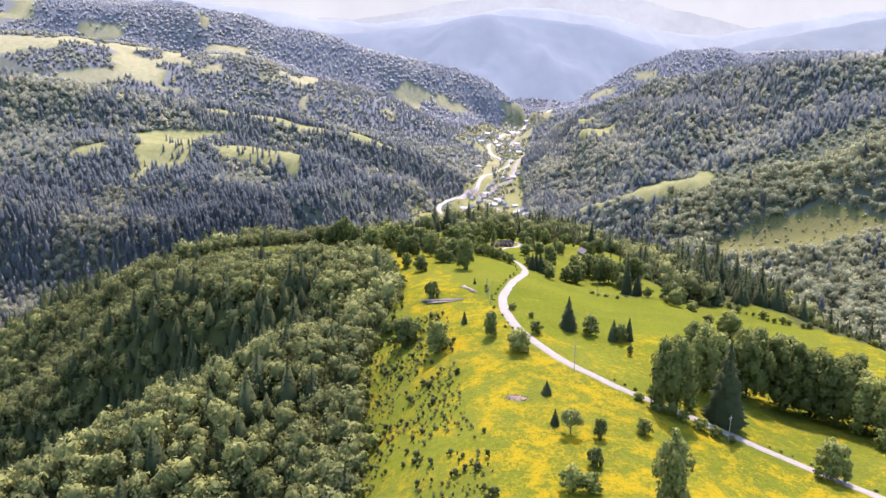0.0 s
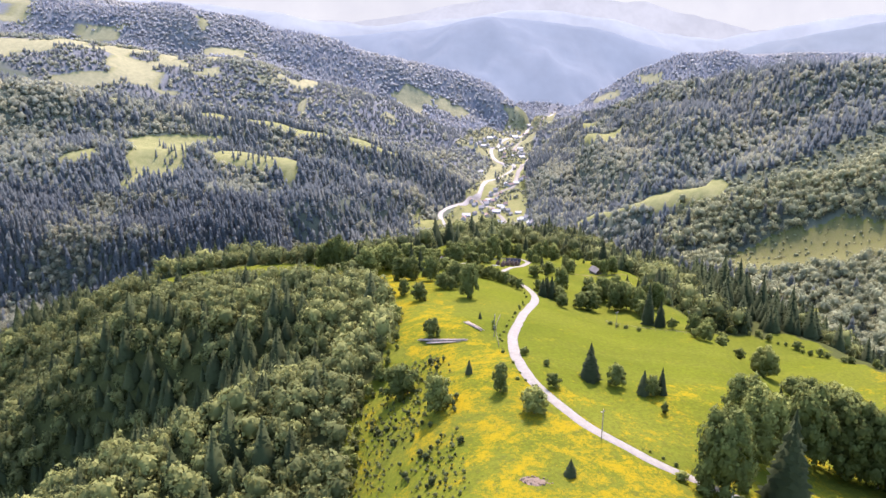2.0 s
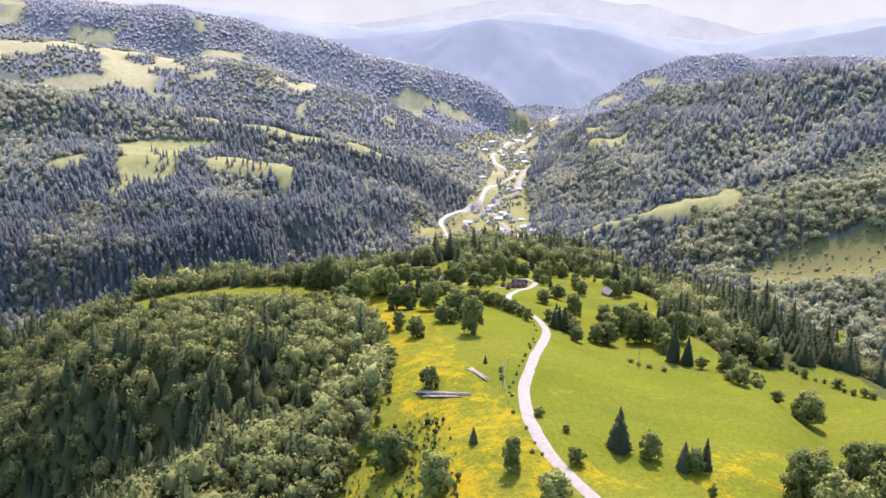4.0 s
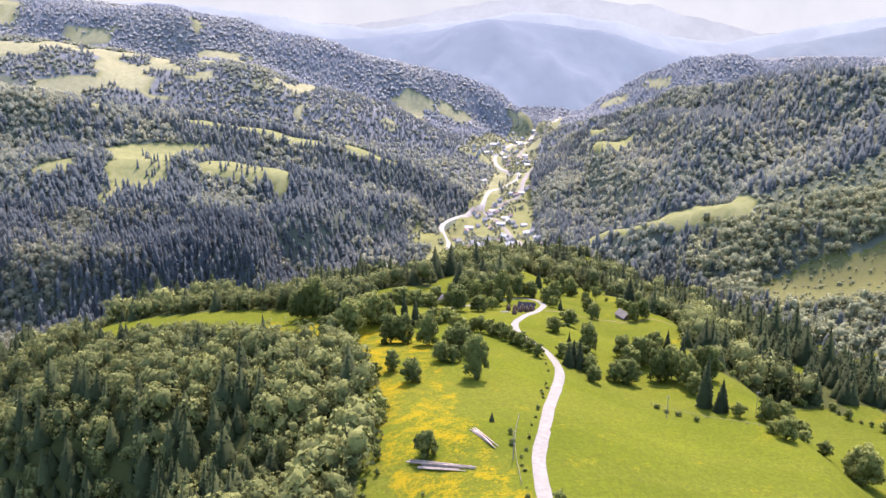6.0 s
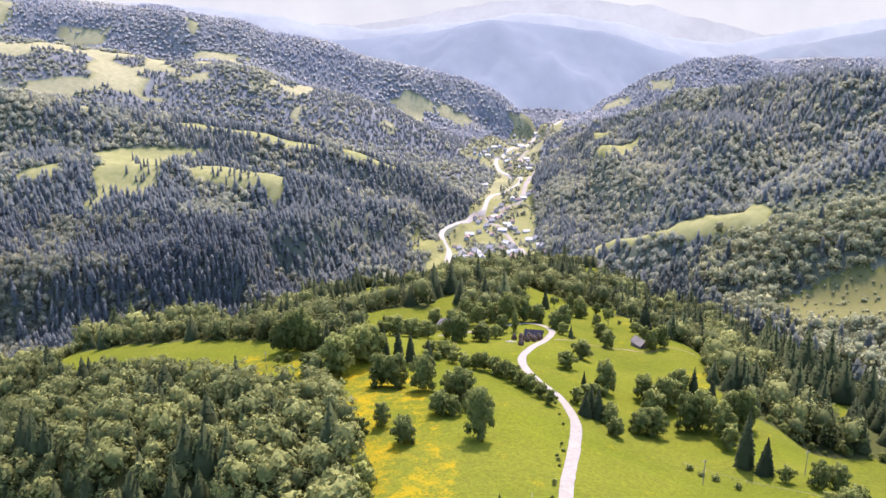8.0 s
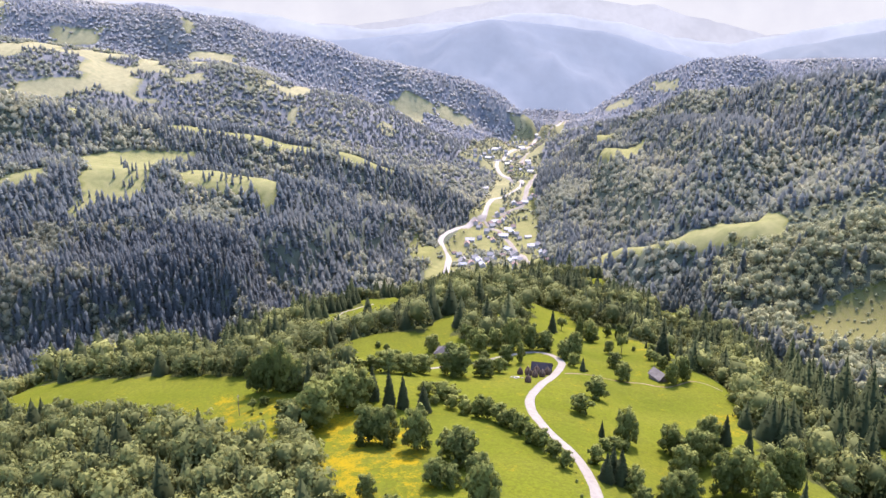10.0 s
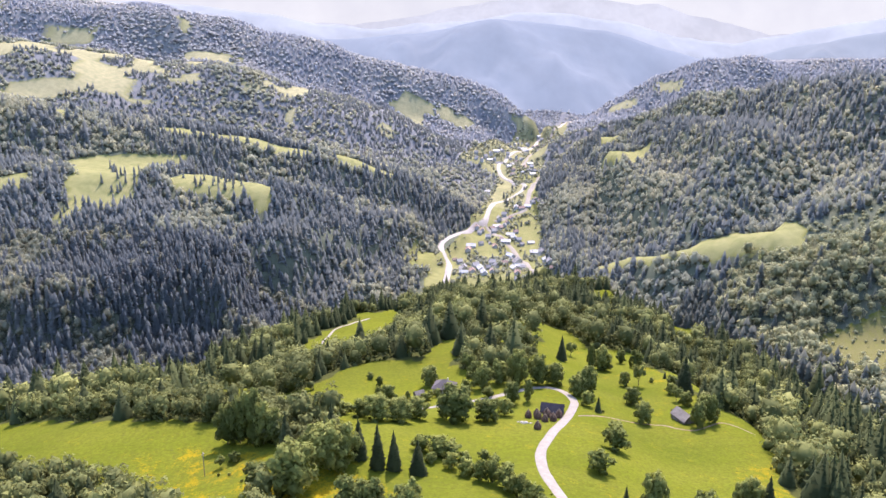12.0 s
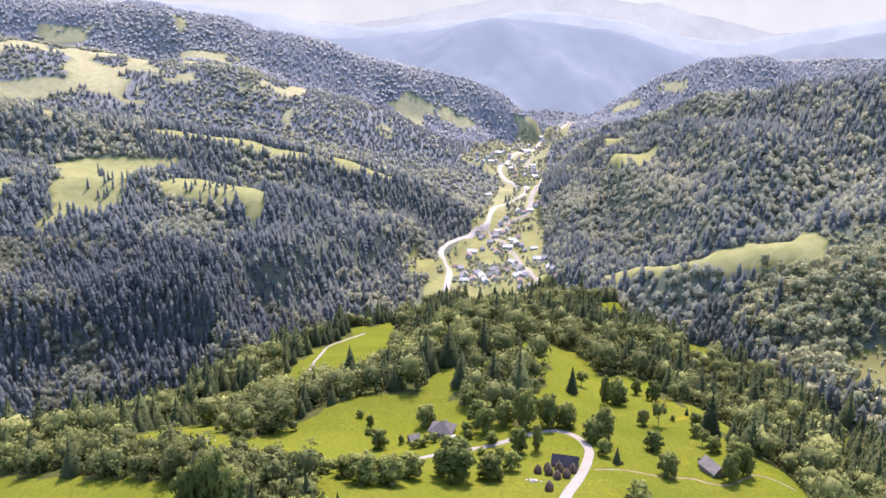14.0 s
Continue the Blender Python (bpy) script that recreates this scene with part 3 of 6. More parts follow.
def build_ground():
    index = np.arange(MX.size).reshape(MX.shape)
    quads = np.stack([index[:-1, :-1], index[:-1, 1:], index[1:, 1:], index[1:, :-1]], -1).reshape(-1, 4)
    x, y = MX.ravel(), MY.ravel()
    me = mesh_of("ground", np.stack([x, y, MZ.ravel()], -1), quads, GROUND, True)
    field = within(x, y, FIELDS) | ((side_of_valley(x, y) == 3) & glade(x, y) & (y < 2700))
    point_values(me, "open", within(x, y, MEADOWS) | field | spur_gap(x, y))
    side = side_of_valley(x, y)
    # Masks for the painted haze: slopes, far country, faintly the village.
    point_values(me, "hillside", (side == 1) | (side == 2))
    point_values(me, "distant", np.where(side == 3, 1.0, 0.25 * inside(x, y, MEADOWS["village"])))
    point_values(me, "far_field", (field & ~inside(x, y, FIELDS["scrub_slope"])) + 0.75 * (inside(x, y, MEADOWS["village"]) | inside(x, y, MEADOWS["river_bank"])))
    point_values(me, "flowers", np.where(within(x, y, FLOWERY), 0.58, np.where(within(x, y, HALF_FLOWERY), 0.28, np.where(y < 250, 0.04, -0.2))))
    point_values(me, "dry", inside(x, y, FIELDS["scrub_slope"]) * 0.8)
    tagged(new("ground", me), "mountain meadows with yellow flowers, fields and dark forest floor", "ground", kind="structure")


build_ground()


# ---------------------------------------------------------------- roads and the river
def smooth_line(points, step):
    """A Catmull-Rom curve through points, at even steps."""
    p = np.array([points[0], *points, points[-1]], float)
    out = []
    for a, b, c, d in zip(p, p[1:], p[2:], p[3:]):
        n = max(2, int(np.hypot(*(c - b)) / step))
        for s in np.arange(n) / n:
            out.append(0.5 * (2 * b + (c - a) * s + (2 * a - 5 * b + 4 * c - d) * s * s + (3 * b - a - 3 * c + d) * s ** 3))
    return np.array(out + [p[-1]])


def ribbon(name, points, width, lift, material, label, category, step=2.0, across=6, wobble=0.25, seed=1):
    line = smooth_line(points, step)
    way = np.gradient(line, axis=0)
    way /= np.linalg.norm(way, axis=1)[:, None] + 1e-9
    side = np.stack([way[:, 1], -way[:, 0]], 1)
    rng = np.random.default_rng(seed)
    verts = []
    offs = np.linspace(-1, 1, across + 1)
    soft = np.array([0.1, 0.2, 0.4, 0.2, 0.1])
    left, right = (width / 2 * (1 + wobble * np.convolve(rng.uniform(-1, 1, len(line) + 4), soft, "valid")) for _ in range(2))
    for o in offs:
        q = line + side * (o * np.where(o < 0, left, right))[:, None]
        rise = lift * (1 - 0.95 * o ** 4)
        verts.append(np.stack([q[:, 0], q[:, 1], ground_at(q[:, 0], q[:, 1]) + rise], 1))
    v = np.stack(verts, 1)
    index = np.arange(v.shape[0] * v.shape[1]).reshape(v.shape[:2])
    quads = np.stack([index[:-1, :-1], index[:-1, 1:], index[1:, 1:], index[1:, :-1]], -1).reshape(-1, 4)
    return tagged(new(name, mesh_of(name, v.reshape(-1, 3), quads, material, True)), label, category, kind="structure")


ROAD = [(190, -420), (186, -260), (176, -100), (164, 0), (150, 60), (128, 105), (108, 142), (97, 160), (91, 168), (85, 174), (78, 179), (69, 182.5), (59, 186), (49, 191), (42, 197), (35, 205), (29, 217), (25, 227), (22.6, 238), (21.4, 252),
        (22.5, 272), (26, 290), (30, 310), (36, 336), (40, 356), (40.5, 368), (38.5, 384), (35.4, 395), (33, 407), (31.2, 421), (31.4, 434), (34.5, 446), (41, 463), (49, 484), (52.6, 499), (50, 511), (44, 516),
        (36, 513.5), (27, 507), (16, 501), (5, 499), (-6, 494), (-16, 490)]
ribbon("road", ROAD, 3.3, 0.16, GRAVEL, "narrow pale gravel road winding along the meadow ridge", "road", 1.5, 6, 0.14)
ribbon("path", [(51, 480), (67, 485), (84, 489), (90, 486), (96, 484), (104, 489), (109, 492), (114, 489), (119, 484)], 0.9, 0.10, BARE_EARTH, "worn footpath through grass past the barn", "path", 1.5, 2, 0.3)
ribbon("track", [(-92, 630), (-80, 648), (-82, 678), (-84, 701), (-84, 725), (-85, 770), (-82, 789), (-76, 806), (-64, 840)], 1.9, 0.14, GRAVEL, "pale farm track on the lower meadow", "track", 3, 3, 0.3)
ribbon("water", [(-330, 730), (-190, 832), (-100, 962), (-36, 1095), (-19, 1127), (-2, 1150), (3, 1217), (5, 1279), (-1, 1302), (-8, 1336), (-3, 1361), (9, 1382), (26, 1407), (45, 1450), (63, 1474), (75, 1540), (87, 1590),
                 (105, 1606), (128, 1630), (146, 1664), (152, 1705), (142, 1800), (123, 1846), (114, 1880), (117, 1930), (142, 2064), (180, 2150), (300, 2450), (392, 2700)], 8.5, 0.8, STONY_WATER, "shallow bright river among pale gravel banks", "river", 9, 4, 0.3, 3)
ribbon("road", [(114, 1095), (110, 1148), (109, 1227), (104, 1341), (91, 1392), (77, 1450), (66, 1476)], 8, 0.8, GRAVEL, "pale village road beside the houses", "road", 8, 3, 0.2)
ribbon("road", [(84, 1500), (110, 1524), (136, 1536), (147, 1585), (157, 1645), (183, 1756), (192, 1800)], 9, 0.8, GRAVEL, "pale village road between river and hillside", "road", 8, 3, 0.3)
ribbon("road", [(172, 1940), (178, 1971), (190, 2018), (224, 2196), (285, 2299), (383, 2639)], 9, 0.9, GRAVEL, "pale valley road beyond the village", "road", 10, 3, 0.3)

# ---------------------------------------------------------------- trees: shapes of unit width and height
def icosahedron():
    g = (1 + 5 ** 0.5) / 2
    v = np.array([(-1, g, 0), (1, g, 0), (-1, -g, 0), (1, -g, 0), (0, -1, g), (0, 1, g), (0, -1, -g), (0, 1, -g), (g, 0, -1), (g, 0, 1), (-g, 0, -1), (-g, 0, 1)], float)
    f = np.array([(0, 11, 5), (0, 5, 1), (0, 1, 7), (0, 7, 10), (0, 10, 11), (1, 5, 9), (5, 11, 4), (11, 10, 2), (10, 7, 6), (7, 1, 8),
                  (3, 9, 4), (3, 4, 2), (3, 2, 6), (3, 6, 8), (3, 8, 9), (4, 9, 5), (2, 4, 11), (6, 2, 10), (8, 6, 7), (9, 8, 1)])
    return v / np.linalg.norm(v[0]), f


ICO_V, ICO_F = icosahedron()
OCTA_V = np.array([(1, 0, 0), (0, 1, 0), (-1, 0, 0), (0, -1, 0), (0, 0, 1), (0, 0, -1)], float)
OCTA_F = np.array([(0, 1, 4), (1, 2, 4), (2, 3, 4), (3, 0, 4), (1, 0, 5), (2, 1, 5), (3, 2, 5), (0, 3, 5)])


def facing(v, f, n, canopy=0.0):
    """A shape of points, faces and normals, each face wound so that it looks the way of its normals; canopy: how far all lean upwards."""
    n = n / (np.linalg.norm(n, axis=1)[:, None] + 1e-9) + (0, 0, canopy)
    n = n / (np.linalg.norm(n, axis=1)[:, None] + 1e-9)
    way = np.cross(v[f[:, 1]] - v[f[:, 0]], v[f[:, 2]] - v[f[:, 0]])
    wrong = np.sum(way * n[f].sum(1), 1) < 0
    f = f.copy()
    f[wrong] = f[wrong][:, [0, 2, 1]]
    return v, f, n


def leafy_crown(seed, lobes, leaves, leaf, low=0.16, spread=0.30, single=False, core=(ICO_V, ICO_F), heart=0.72, body=0.25, hearts=99, lift=0.30, full=False, canopy=0.0, flutter=0.22):
    """A crown of uneven boughs, each wrapped in small clumps of leaves that stand off it. Width and height 1."""
    rng = np.random.default_rng(seed)
    centres, radii = [(0, 0, 0.52)], [body]
    for k in range(lobes - 1):
        w, z = 2 * math.pi * (k * 0.382 + rng.uniform(-0.1, 0.1)), low + 0.16 + (0.80 - low - 0.16) * ((k + 0.6) / lobes)
        out = spread * (1.0 - 0.75 * max(0, (z - 0.50) / 0.42) ** 1.5) * rng.uniform(0.72, 1.12)
        centres.append((out * math.cos(w), out * math.sin(w), z + rng.uniform(-0.05, 0.05)))
        radii.append(rng.uniform(0.13, 0.21) if body < 0.3 else rng.uniform(0.10, 0.19))
    if full:    # leafy from the grass upwards, widest below the middle
        centres, radii = [(0, 0, 0.26), (0, 0, 0.48), (0, 0, 0.70)], [body * 0.92, body, body * 0.78]
        for k in range(lobes - 3):
            z = 0.09 + 0.80 * (k + 0.5) / (lobes - 3)
            w = 2 * math.pi * (k * 0.382 + rng.uniform(-0.1, 0.1))
            out = spread * 1.12 * math.sqrt(max(0.0, 1 - ((z - 0.38) / 0.56) ** 2)) * rng.uniform(0.86, 1.14)
            centres.append((out * math.cos(w), out * math.sin(w), z + rng.uniform(-0.03, 0.03)))
            radii.append(rng.uniform(0.10, 0.16))
    centres, radii = np.array(centres), np.array(radii)
    verts, faces, normals, n = [], [], [], 0
    for c, r in list(zip(centres, radii))[:hearts]:
        v = core[0] * (r * heart) * rng.uniform(0.75, 1.2, (len(core[0]), 1)) * (1, 1, 0.85 if len(verts) else 1.15) + c
        verts.append(v)
        normals.append(core[0] + 0.5 * (c - (0, 0, 0.40)))
        faces.append(core[1] + n)
        n += len(core[0])
    pick = rng.choice(lobes, leaves, p=radii ** 2 / np.sum(radii ** 2))
    way = rng.normal(size=(leaves, 3)) + (centres[pick] - (0, 0, 0.45)) * 2.2 + (0, 0, 0.25)
    way /= np.linalg.norm(way, axis=1)[:, None]
    spot = centres[pick] + way * (radii[pick] * rng.uniform(0.74, 1.24, leaves))[:, None] * (1, 1, 0.95)
    normal = way * 0.9 + (0, 0, lift) + rng.normal(size=(leaves, 3)) * 0.38
    a = np.cross(normal, rng.normal(size=(leaves, 3)))
    a /= np.linalg.norm(a, axis=1)[:, None]
    b = np.cross(normal, a)
    b /= np.linalg.norm(b, axis=1)[:, None]
    size = (leaf * rng.uniform(0.55, 1.35, leaves))[:, None]
    if single:
        v = np.stack([spot - a * size, spot + a * size * 0.9, spot + b * size * 1.5], 1)
        f = np.arange(leaves * 3).reshape(-1, 3) + n
    else:
        v = np.stack([spot - a * size, spot - b * size * 0.8, spot + a * size * 1.1, spot + b * size], 1)
        q = np.arange(leaves * 4).reshape(-1, 4) + n
        f = np.concatenate([q[:, [0, 1, 2]], q[:, [0, 2, 3]]])
    verts.append(v.reshape(-1, 3))
    faces.append(f)
    lean = way + 0.9 * (spot - (0, 0, 0.42)) + rng.normal(size=(leaves, 3)) * flutter
    normals.append(np.repeat(lean, v.shape[1], 0))
    return facing(np.concatenate(verts), np.concatenate(faces), np.concatenate(normals), canopy)


def spruce_crown(seed, tiers, boughs):
    """Drooping boughs in whorls round a narrow cone. Width and height 1."""
    rng = np.random.default_rng(seed)
    verts, faces, normals = [], [], []
    for k in range(tiers):
        z = 0.07 + 0.90 * (k / (tiers - 1)) ** 0.92
        reach = 0.50 * (1 - z) ** 0.82 + 0.012
        for i in range(max(4, int(boughs * (1 - 0.5 * z)))):
            w = 2 * math.pi * (i / boughs * (1 + 0.5 * z)) + k * 1.3 + rng.uniform(-0.3, 0.3)
            r, half = reach * rng.uniform(0.74, 1.14), reach * rng.uniform(0.26, 0.40)
            c, s = math.cos(w), math.sin(w)
            drop = 0.055 * rng.uniform(0.4, 1.5)
            base, tip = (0.0, 0.0, z + 0.055), (r * c, r * s, z - drop)
            lft = (0.62 * r * c - half * s, 0.62 * r * s + half * c, z - drop * 1.1)
            rgt = (0.62 * r * c + half * s, 0.62 * r * s - half * c, z - drop * 1.1)
            n = len(verts)
            verts += [base, lft, tip, rgt]
            turn = rng.uniform(-0.35, 0.35)
            normals += [(c - turn * s, s + turn * c, 0.62)] * 4
            faces += [(n, n + 1, n + 2), (n, n + 2, n + 3)]
    n, sides = len(verts), 7
    for i in range(sides):
        w = 2 * math.pi * i / sides
        verts.append((0.39 * math.cos(w), 0.39 * math.sin(w), 0.08))
        normals.append((math.cos(w), math.sin(w), 0.4))
    verts.append((0, 0, 0.98))
    normals.append((0, 0, 1))
    faces += [(n + i, n + (i + 1) % sides, n + sides) for i in range(sides)]
    return facing(np.array(verts), np.array(faces), np.array(normals))


def small_spruce(seed, tiers, sides, canopy=0.0):
    """A spruce for the far slopes: ragged skirts, one above the other."""
    rng = np.random.default_rng(seed)
    verts, faces, normals = [], [], []
    for k in range(tiers):
        z = 0.03 + 0.80 * (k + rng.uniform(-0.15, 0.15) * (k > 0)) / tiers
        top = min(1.0, z + 1.25 / tiers)
        reach = 0.50 * (1 - z * 0.98) ** 0.75
        n = len(verts)
        verts.append((rng.uniform(-0.02, 0.02), rng.uniform(-0.02, 0.02), top if k < tiers - 1 else 1.0))
        normals.append((0, 0, 1))
        turn = rng.uniform(0, 6.3)
        for i in range(sides):
            w = turn + 2 * math.pi * i / sides
            r = reach * (rng.uniform(0.90, 1.25) if i % 2 else rng.uniform(0.55, 0.85))
            verts.append((r * math.cos(w), r * math.sin(w), z + (0.0 if i % 2 else 0.05)))
            normals.append((math.cos(w), math.sin(w), rng.uniform(0.2, 0.7)))
        faces += [(n, n + 1 + i, n + 1 + (i + 1) % sides) for i in range(sides)]
    return facing(np.array(verts), np.array(faces), np.array(normals), canopy)


def grounded(shape):
    """A crown that reaches from the grass to its full height."""
    v, f, n = shape
    low, high = v[:, 2].min(), v[:, 2].max()
    v[:, 2] = 0.005 + 0.99 * (v[:, 2] - low) / (high - low)
    return v, f, n


def trunk(seed, top, radius, limbs):
    rng = random.Random(seed)
    bits = [tube((0, 0, -0.04), (rng.uniform(-0.02, 0.02), rng.uniform(-0.02, 0.02), top), radius, radius * 0.45, 7)]
    for k in range(limbs):
        w, z = 6.28 * k / max(1, limbs) + rng.uniform(-0.4, 0.4), rng.uniform(0.16, 0.42)
        bits.append(tube((0, 0, z), (0.24 * math.cos(w), 0.24 * math.sin(w), z + rng.uniform(0.14, 0.26)), radius * 0.45, radius * 0.15, 5))
    return merged(bits)


# ---------------------------------------------------------------- forests, each one mass of many trees
def jittered(x0, x1, y0, y1, step, seed):
    rng = np.random.default_rng(seed)
    x, y = np.meshgrid(np.arange(x0, x1, step), np.arange(y0, y1, step))
    x, y = x.ravel() + rng.uniform(-0.48, 0.48, x.size) * step, y.ravel() + rng.uniform(-0.48, 0.48, x.size) * step
    keep = np.abs(x) < np.maximum(0.63 * (y + 40) + 40, 170)
    return x[keep], y[keep], rng


def planted(name, shapes, x, y, wide, tall, material, label, rng, category="forest", sink=0.3):
    """One mesh of many trees: each a shape at its place, turned and sized, with a tint of its own."""
    if not len(x):
        return
    z = ground_at(x, y) - sink
    turn, tint = rng.uniform(0, 6.283, len(x)), np.clip(rng.normal(0.45, 0.22, len(x)) + 0.9 * rough(x, y, 75, 77), 0, 1)
    which = rng.integers(0, len(shapes), len(x))
    verts, faces, normals, tints, n = [], [], [], [], 0
    for k, (v, f, lean) in enumerate(shapes):
        i = np.flatnonzero(which == k)
        if not len(i):
            continue
        c, s = np.cos(turn[i])[:, None], np.sin(turn[i])[:, None]
        px = (v[:, 0] * c - v[:, 1] * s) * wide[i][:, None] + x[i][:, None]
        py = (v[:, 0] * s + v[:, 1] * c) * wide[i][:, None] + y[i][:, None]
        pz = v[:, 2] * tall[i][:, None] + z[i][:, None]
        verts.append(np.stack([px, py, pz], -1).reshape(-1, 3))
        way = np.stack([lean[:, 0] * c - lean[:, 1] * s, lean[:, 0] * s + lean[:, 1] * c, lean[:, 2] * (wide[i] / tall[i])[:, None] ** 0.5], -1).reshape(-1, 3)
        normals.append(way / np.linalg.norm(way, axis=1)[:, None])
        faces.append((f[None] + (np.arange(len(i)) * len(v))[:, None, None]).reshape(-1, 3) + n)
        tints.append(np.repeat(tint[i], len(v)))
        n += len(i) * len(v)
    me = mesh_of(name, np.concatenate(verts), np.concatenate(faces), material, normals=np.concatenate(normals))
    point_values(me, "tint", np.concatenate(tints))
    tagged(new(name, me), label, category, kind="stuff")


VILLAGE = [(39, 1367), (34, 1355), (40, 1201), (46, 1181), (49, 1163), (56, 1183), (62, 1206), (67, 1196), (35, 1179), (24, 1180), (20, 1285), (95, 1285), (95, 1216), (98, 1204), (102, 1195), (90, 1193), (96, 1319), (90, 1140),
           (133, 1288), (135, 1255), (132, 1322), (131, 1191), (132, 1157), (85, 1480), (91, 1469), (98, 1476), (104, 1490), (77, 1473), (79, 1452), (67, 1403), (69, 1374), (75, 1357), (88, 1389), (93, 1380), (103, 1414), (108, 1403),
           (115, 1393), (118, 1375), (113, 1431), (60, 1453), (51, 1452), (55, 1438), (91, 1509), (124, 1555), (132, 1543), (143, 1548), (154, 1564), (162, 1591), (160, 2158), (179, 2257), (137, 2117), (122, 2107), (188, 2223), (200, 2199),
           (149, 2095), (107, 2087), (93, 2071), (103, 2061), (168, 2077), (175, 2010), (189, 1954), (189, 1860), (140, 2285), (132, 2278), (251, 2331), (256, 2307), (216, 2286), (229, 2268), (200, 2281), (88, 1119), (102, 1250), (102, 1125),
           (23, 1215), (112, 1512), (168, 1545), (66, 1661), (78, 1686), (190, 2268), (77, 1905), (71, 2075), (145, 1880), (137, 1905), (165, 1859), (203, 1854), (190, 1932), (207, 2215), (118, 1990), (126, 2030), (150, 1960)]
VILLAGE_ROADS = [[(114, 1095), (109, 1227), (104, 1341), (91, 1392), (66, 1476)], [(84, 1500), (136, 1536), (157, 1645), (192, 1800)], [(172, 1940), (190, 2018), (224, 2196)],
                 [(-2, 1150), (5, 1279), (-8, 1336), (26, 1407), (63, 1474), (87, 1590), (128, 1630), (152, 1705), (123, 1846), (117, 1930), (142, 2064)]]


def clear_of_ways(x, y):
    """Away from roads and water."""
    ok = np.ones(x.shape, bool)
    for line, gap in ((ROAD, 5), ([(-80, 648), (-84, 701), (-84, 725), (-85, 770), (-76, 806), (-64, 840)], 4)):
        d2, _ = near_line(x, y, [(a, b, 0) for a, b in line])
        ok &= d2 > gap * gap
    for line in VILLAGE_ROADS:
        ok &= near_line(x, y, [(a, b, 0) for a, b in line])[0] > 70
    d2, _ = near_line(x, y, LAND["river"])
    return ok & (d2 > 120)


OCTA = (OCTA_V * 1.12, OCTA_F)
LEAFY_NEAR = [leafy_crown(10 + i, 15, 250, 0.061, -0.06, 0.31, True, (ICO_V, ICO_F), 0.80, 0.32, 2, flutter=0.34) for i in range(6)]
SPRUCE_MID = [spruce_crown(30 + i, 12, 9) for i in range(5)]
LEAFY_MID = [leafy_crown(40 + i, 17, 300, 0.046, -0.08, 0.31, True, (ICO_V, ICO_F), 0.84, 0.33, 3, flutter=0.34) for i in range(6)]
LEAFY_HILL = [leafy_crown(45 + i, 13, 124, 0.070, -0.05, 0.32, True, (ICO_V, ICO_F), 0.80, 0.33, 1, 0.4, flutter=0.38) for i in range(7)]
LEAFY_FAR = [leafy_crown(50 + i, 8, 44, 0.112, 0.0, 0.30, True, OCTA, 0.92, 0.38, 1, 0.5, canopy=0.6, flutter=0.35) for i in range(6)]
SPRUCE_FAR_SHAPES = [small_spruce(60 + i, 4, 7, 0.6) for i in range(5)]
SPRUCE_HILL = [small_spruce(65 + i, 6, 7, 0.35) for i in range(5)]
LEAFY_TINY = [leafy_crown(70 + i, 5, 18, 0.16, 0.0, 0.24, True, OCTA, 0.95, 0.42, 1, 0.6, canopy=0.85) for i in range(5)]
SPRUCE_TINY = [small_spruce(80 + i, 3, 6, 0.8) for i in range(5)]


def grow(x, y, rng, spruce_share, leafy, spruce, names, materials, labels, leafy_size, spruce_size, sink=0.3, vary=1.2):
    conifer = rng.uniform(size=x.shape) < spruce_share
    for pick, shapes, name, material, label, (w, h) in ((~conifer, leafy, names[0], materials[0], labels[0], leafy_size), (conifer, spruce, names[1], materials[1], labels[1], spruce_size)):
        px, py = x[pick], y[pick]
        size = 1.0 + vary * (rng.beta(1.4, 2.2, len(px)) - 0.4)
        planted(name, shapes, px, py, w * size * rng.uniform(0.85, 1.15, len(px)), h * size * rng.uniform(0.9, 1.1, len(px)), material, label, rng, sink=sink)


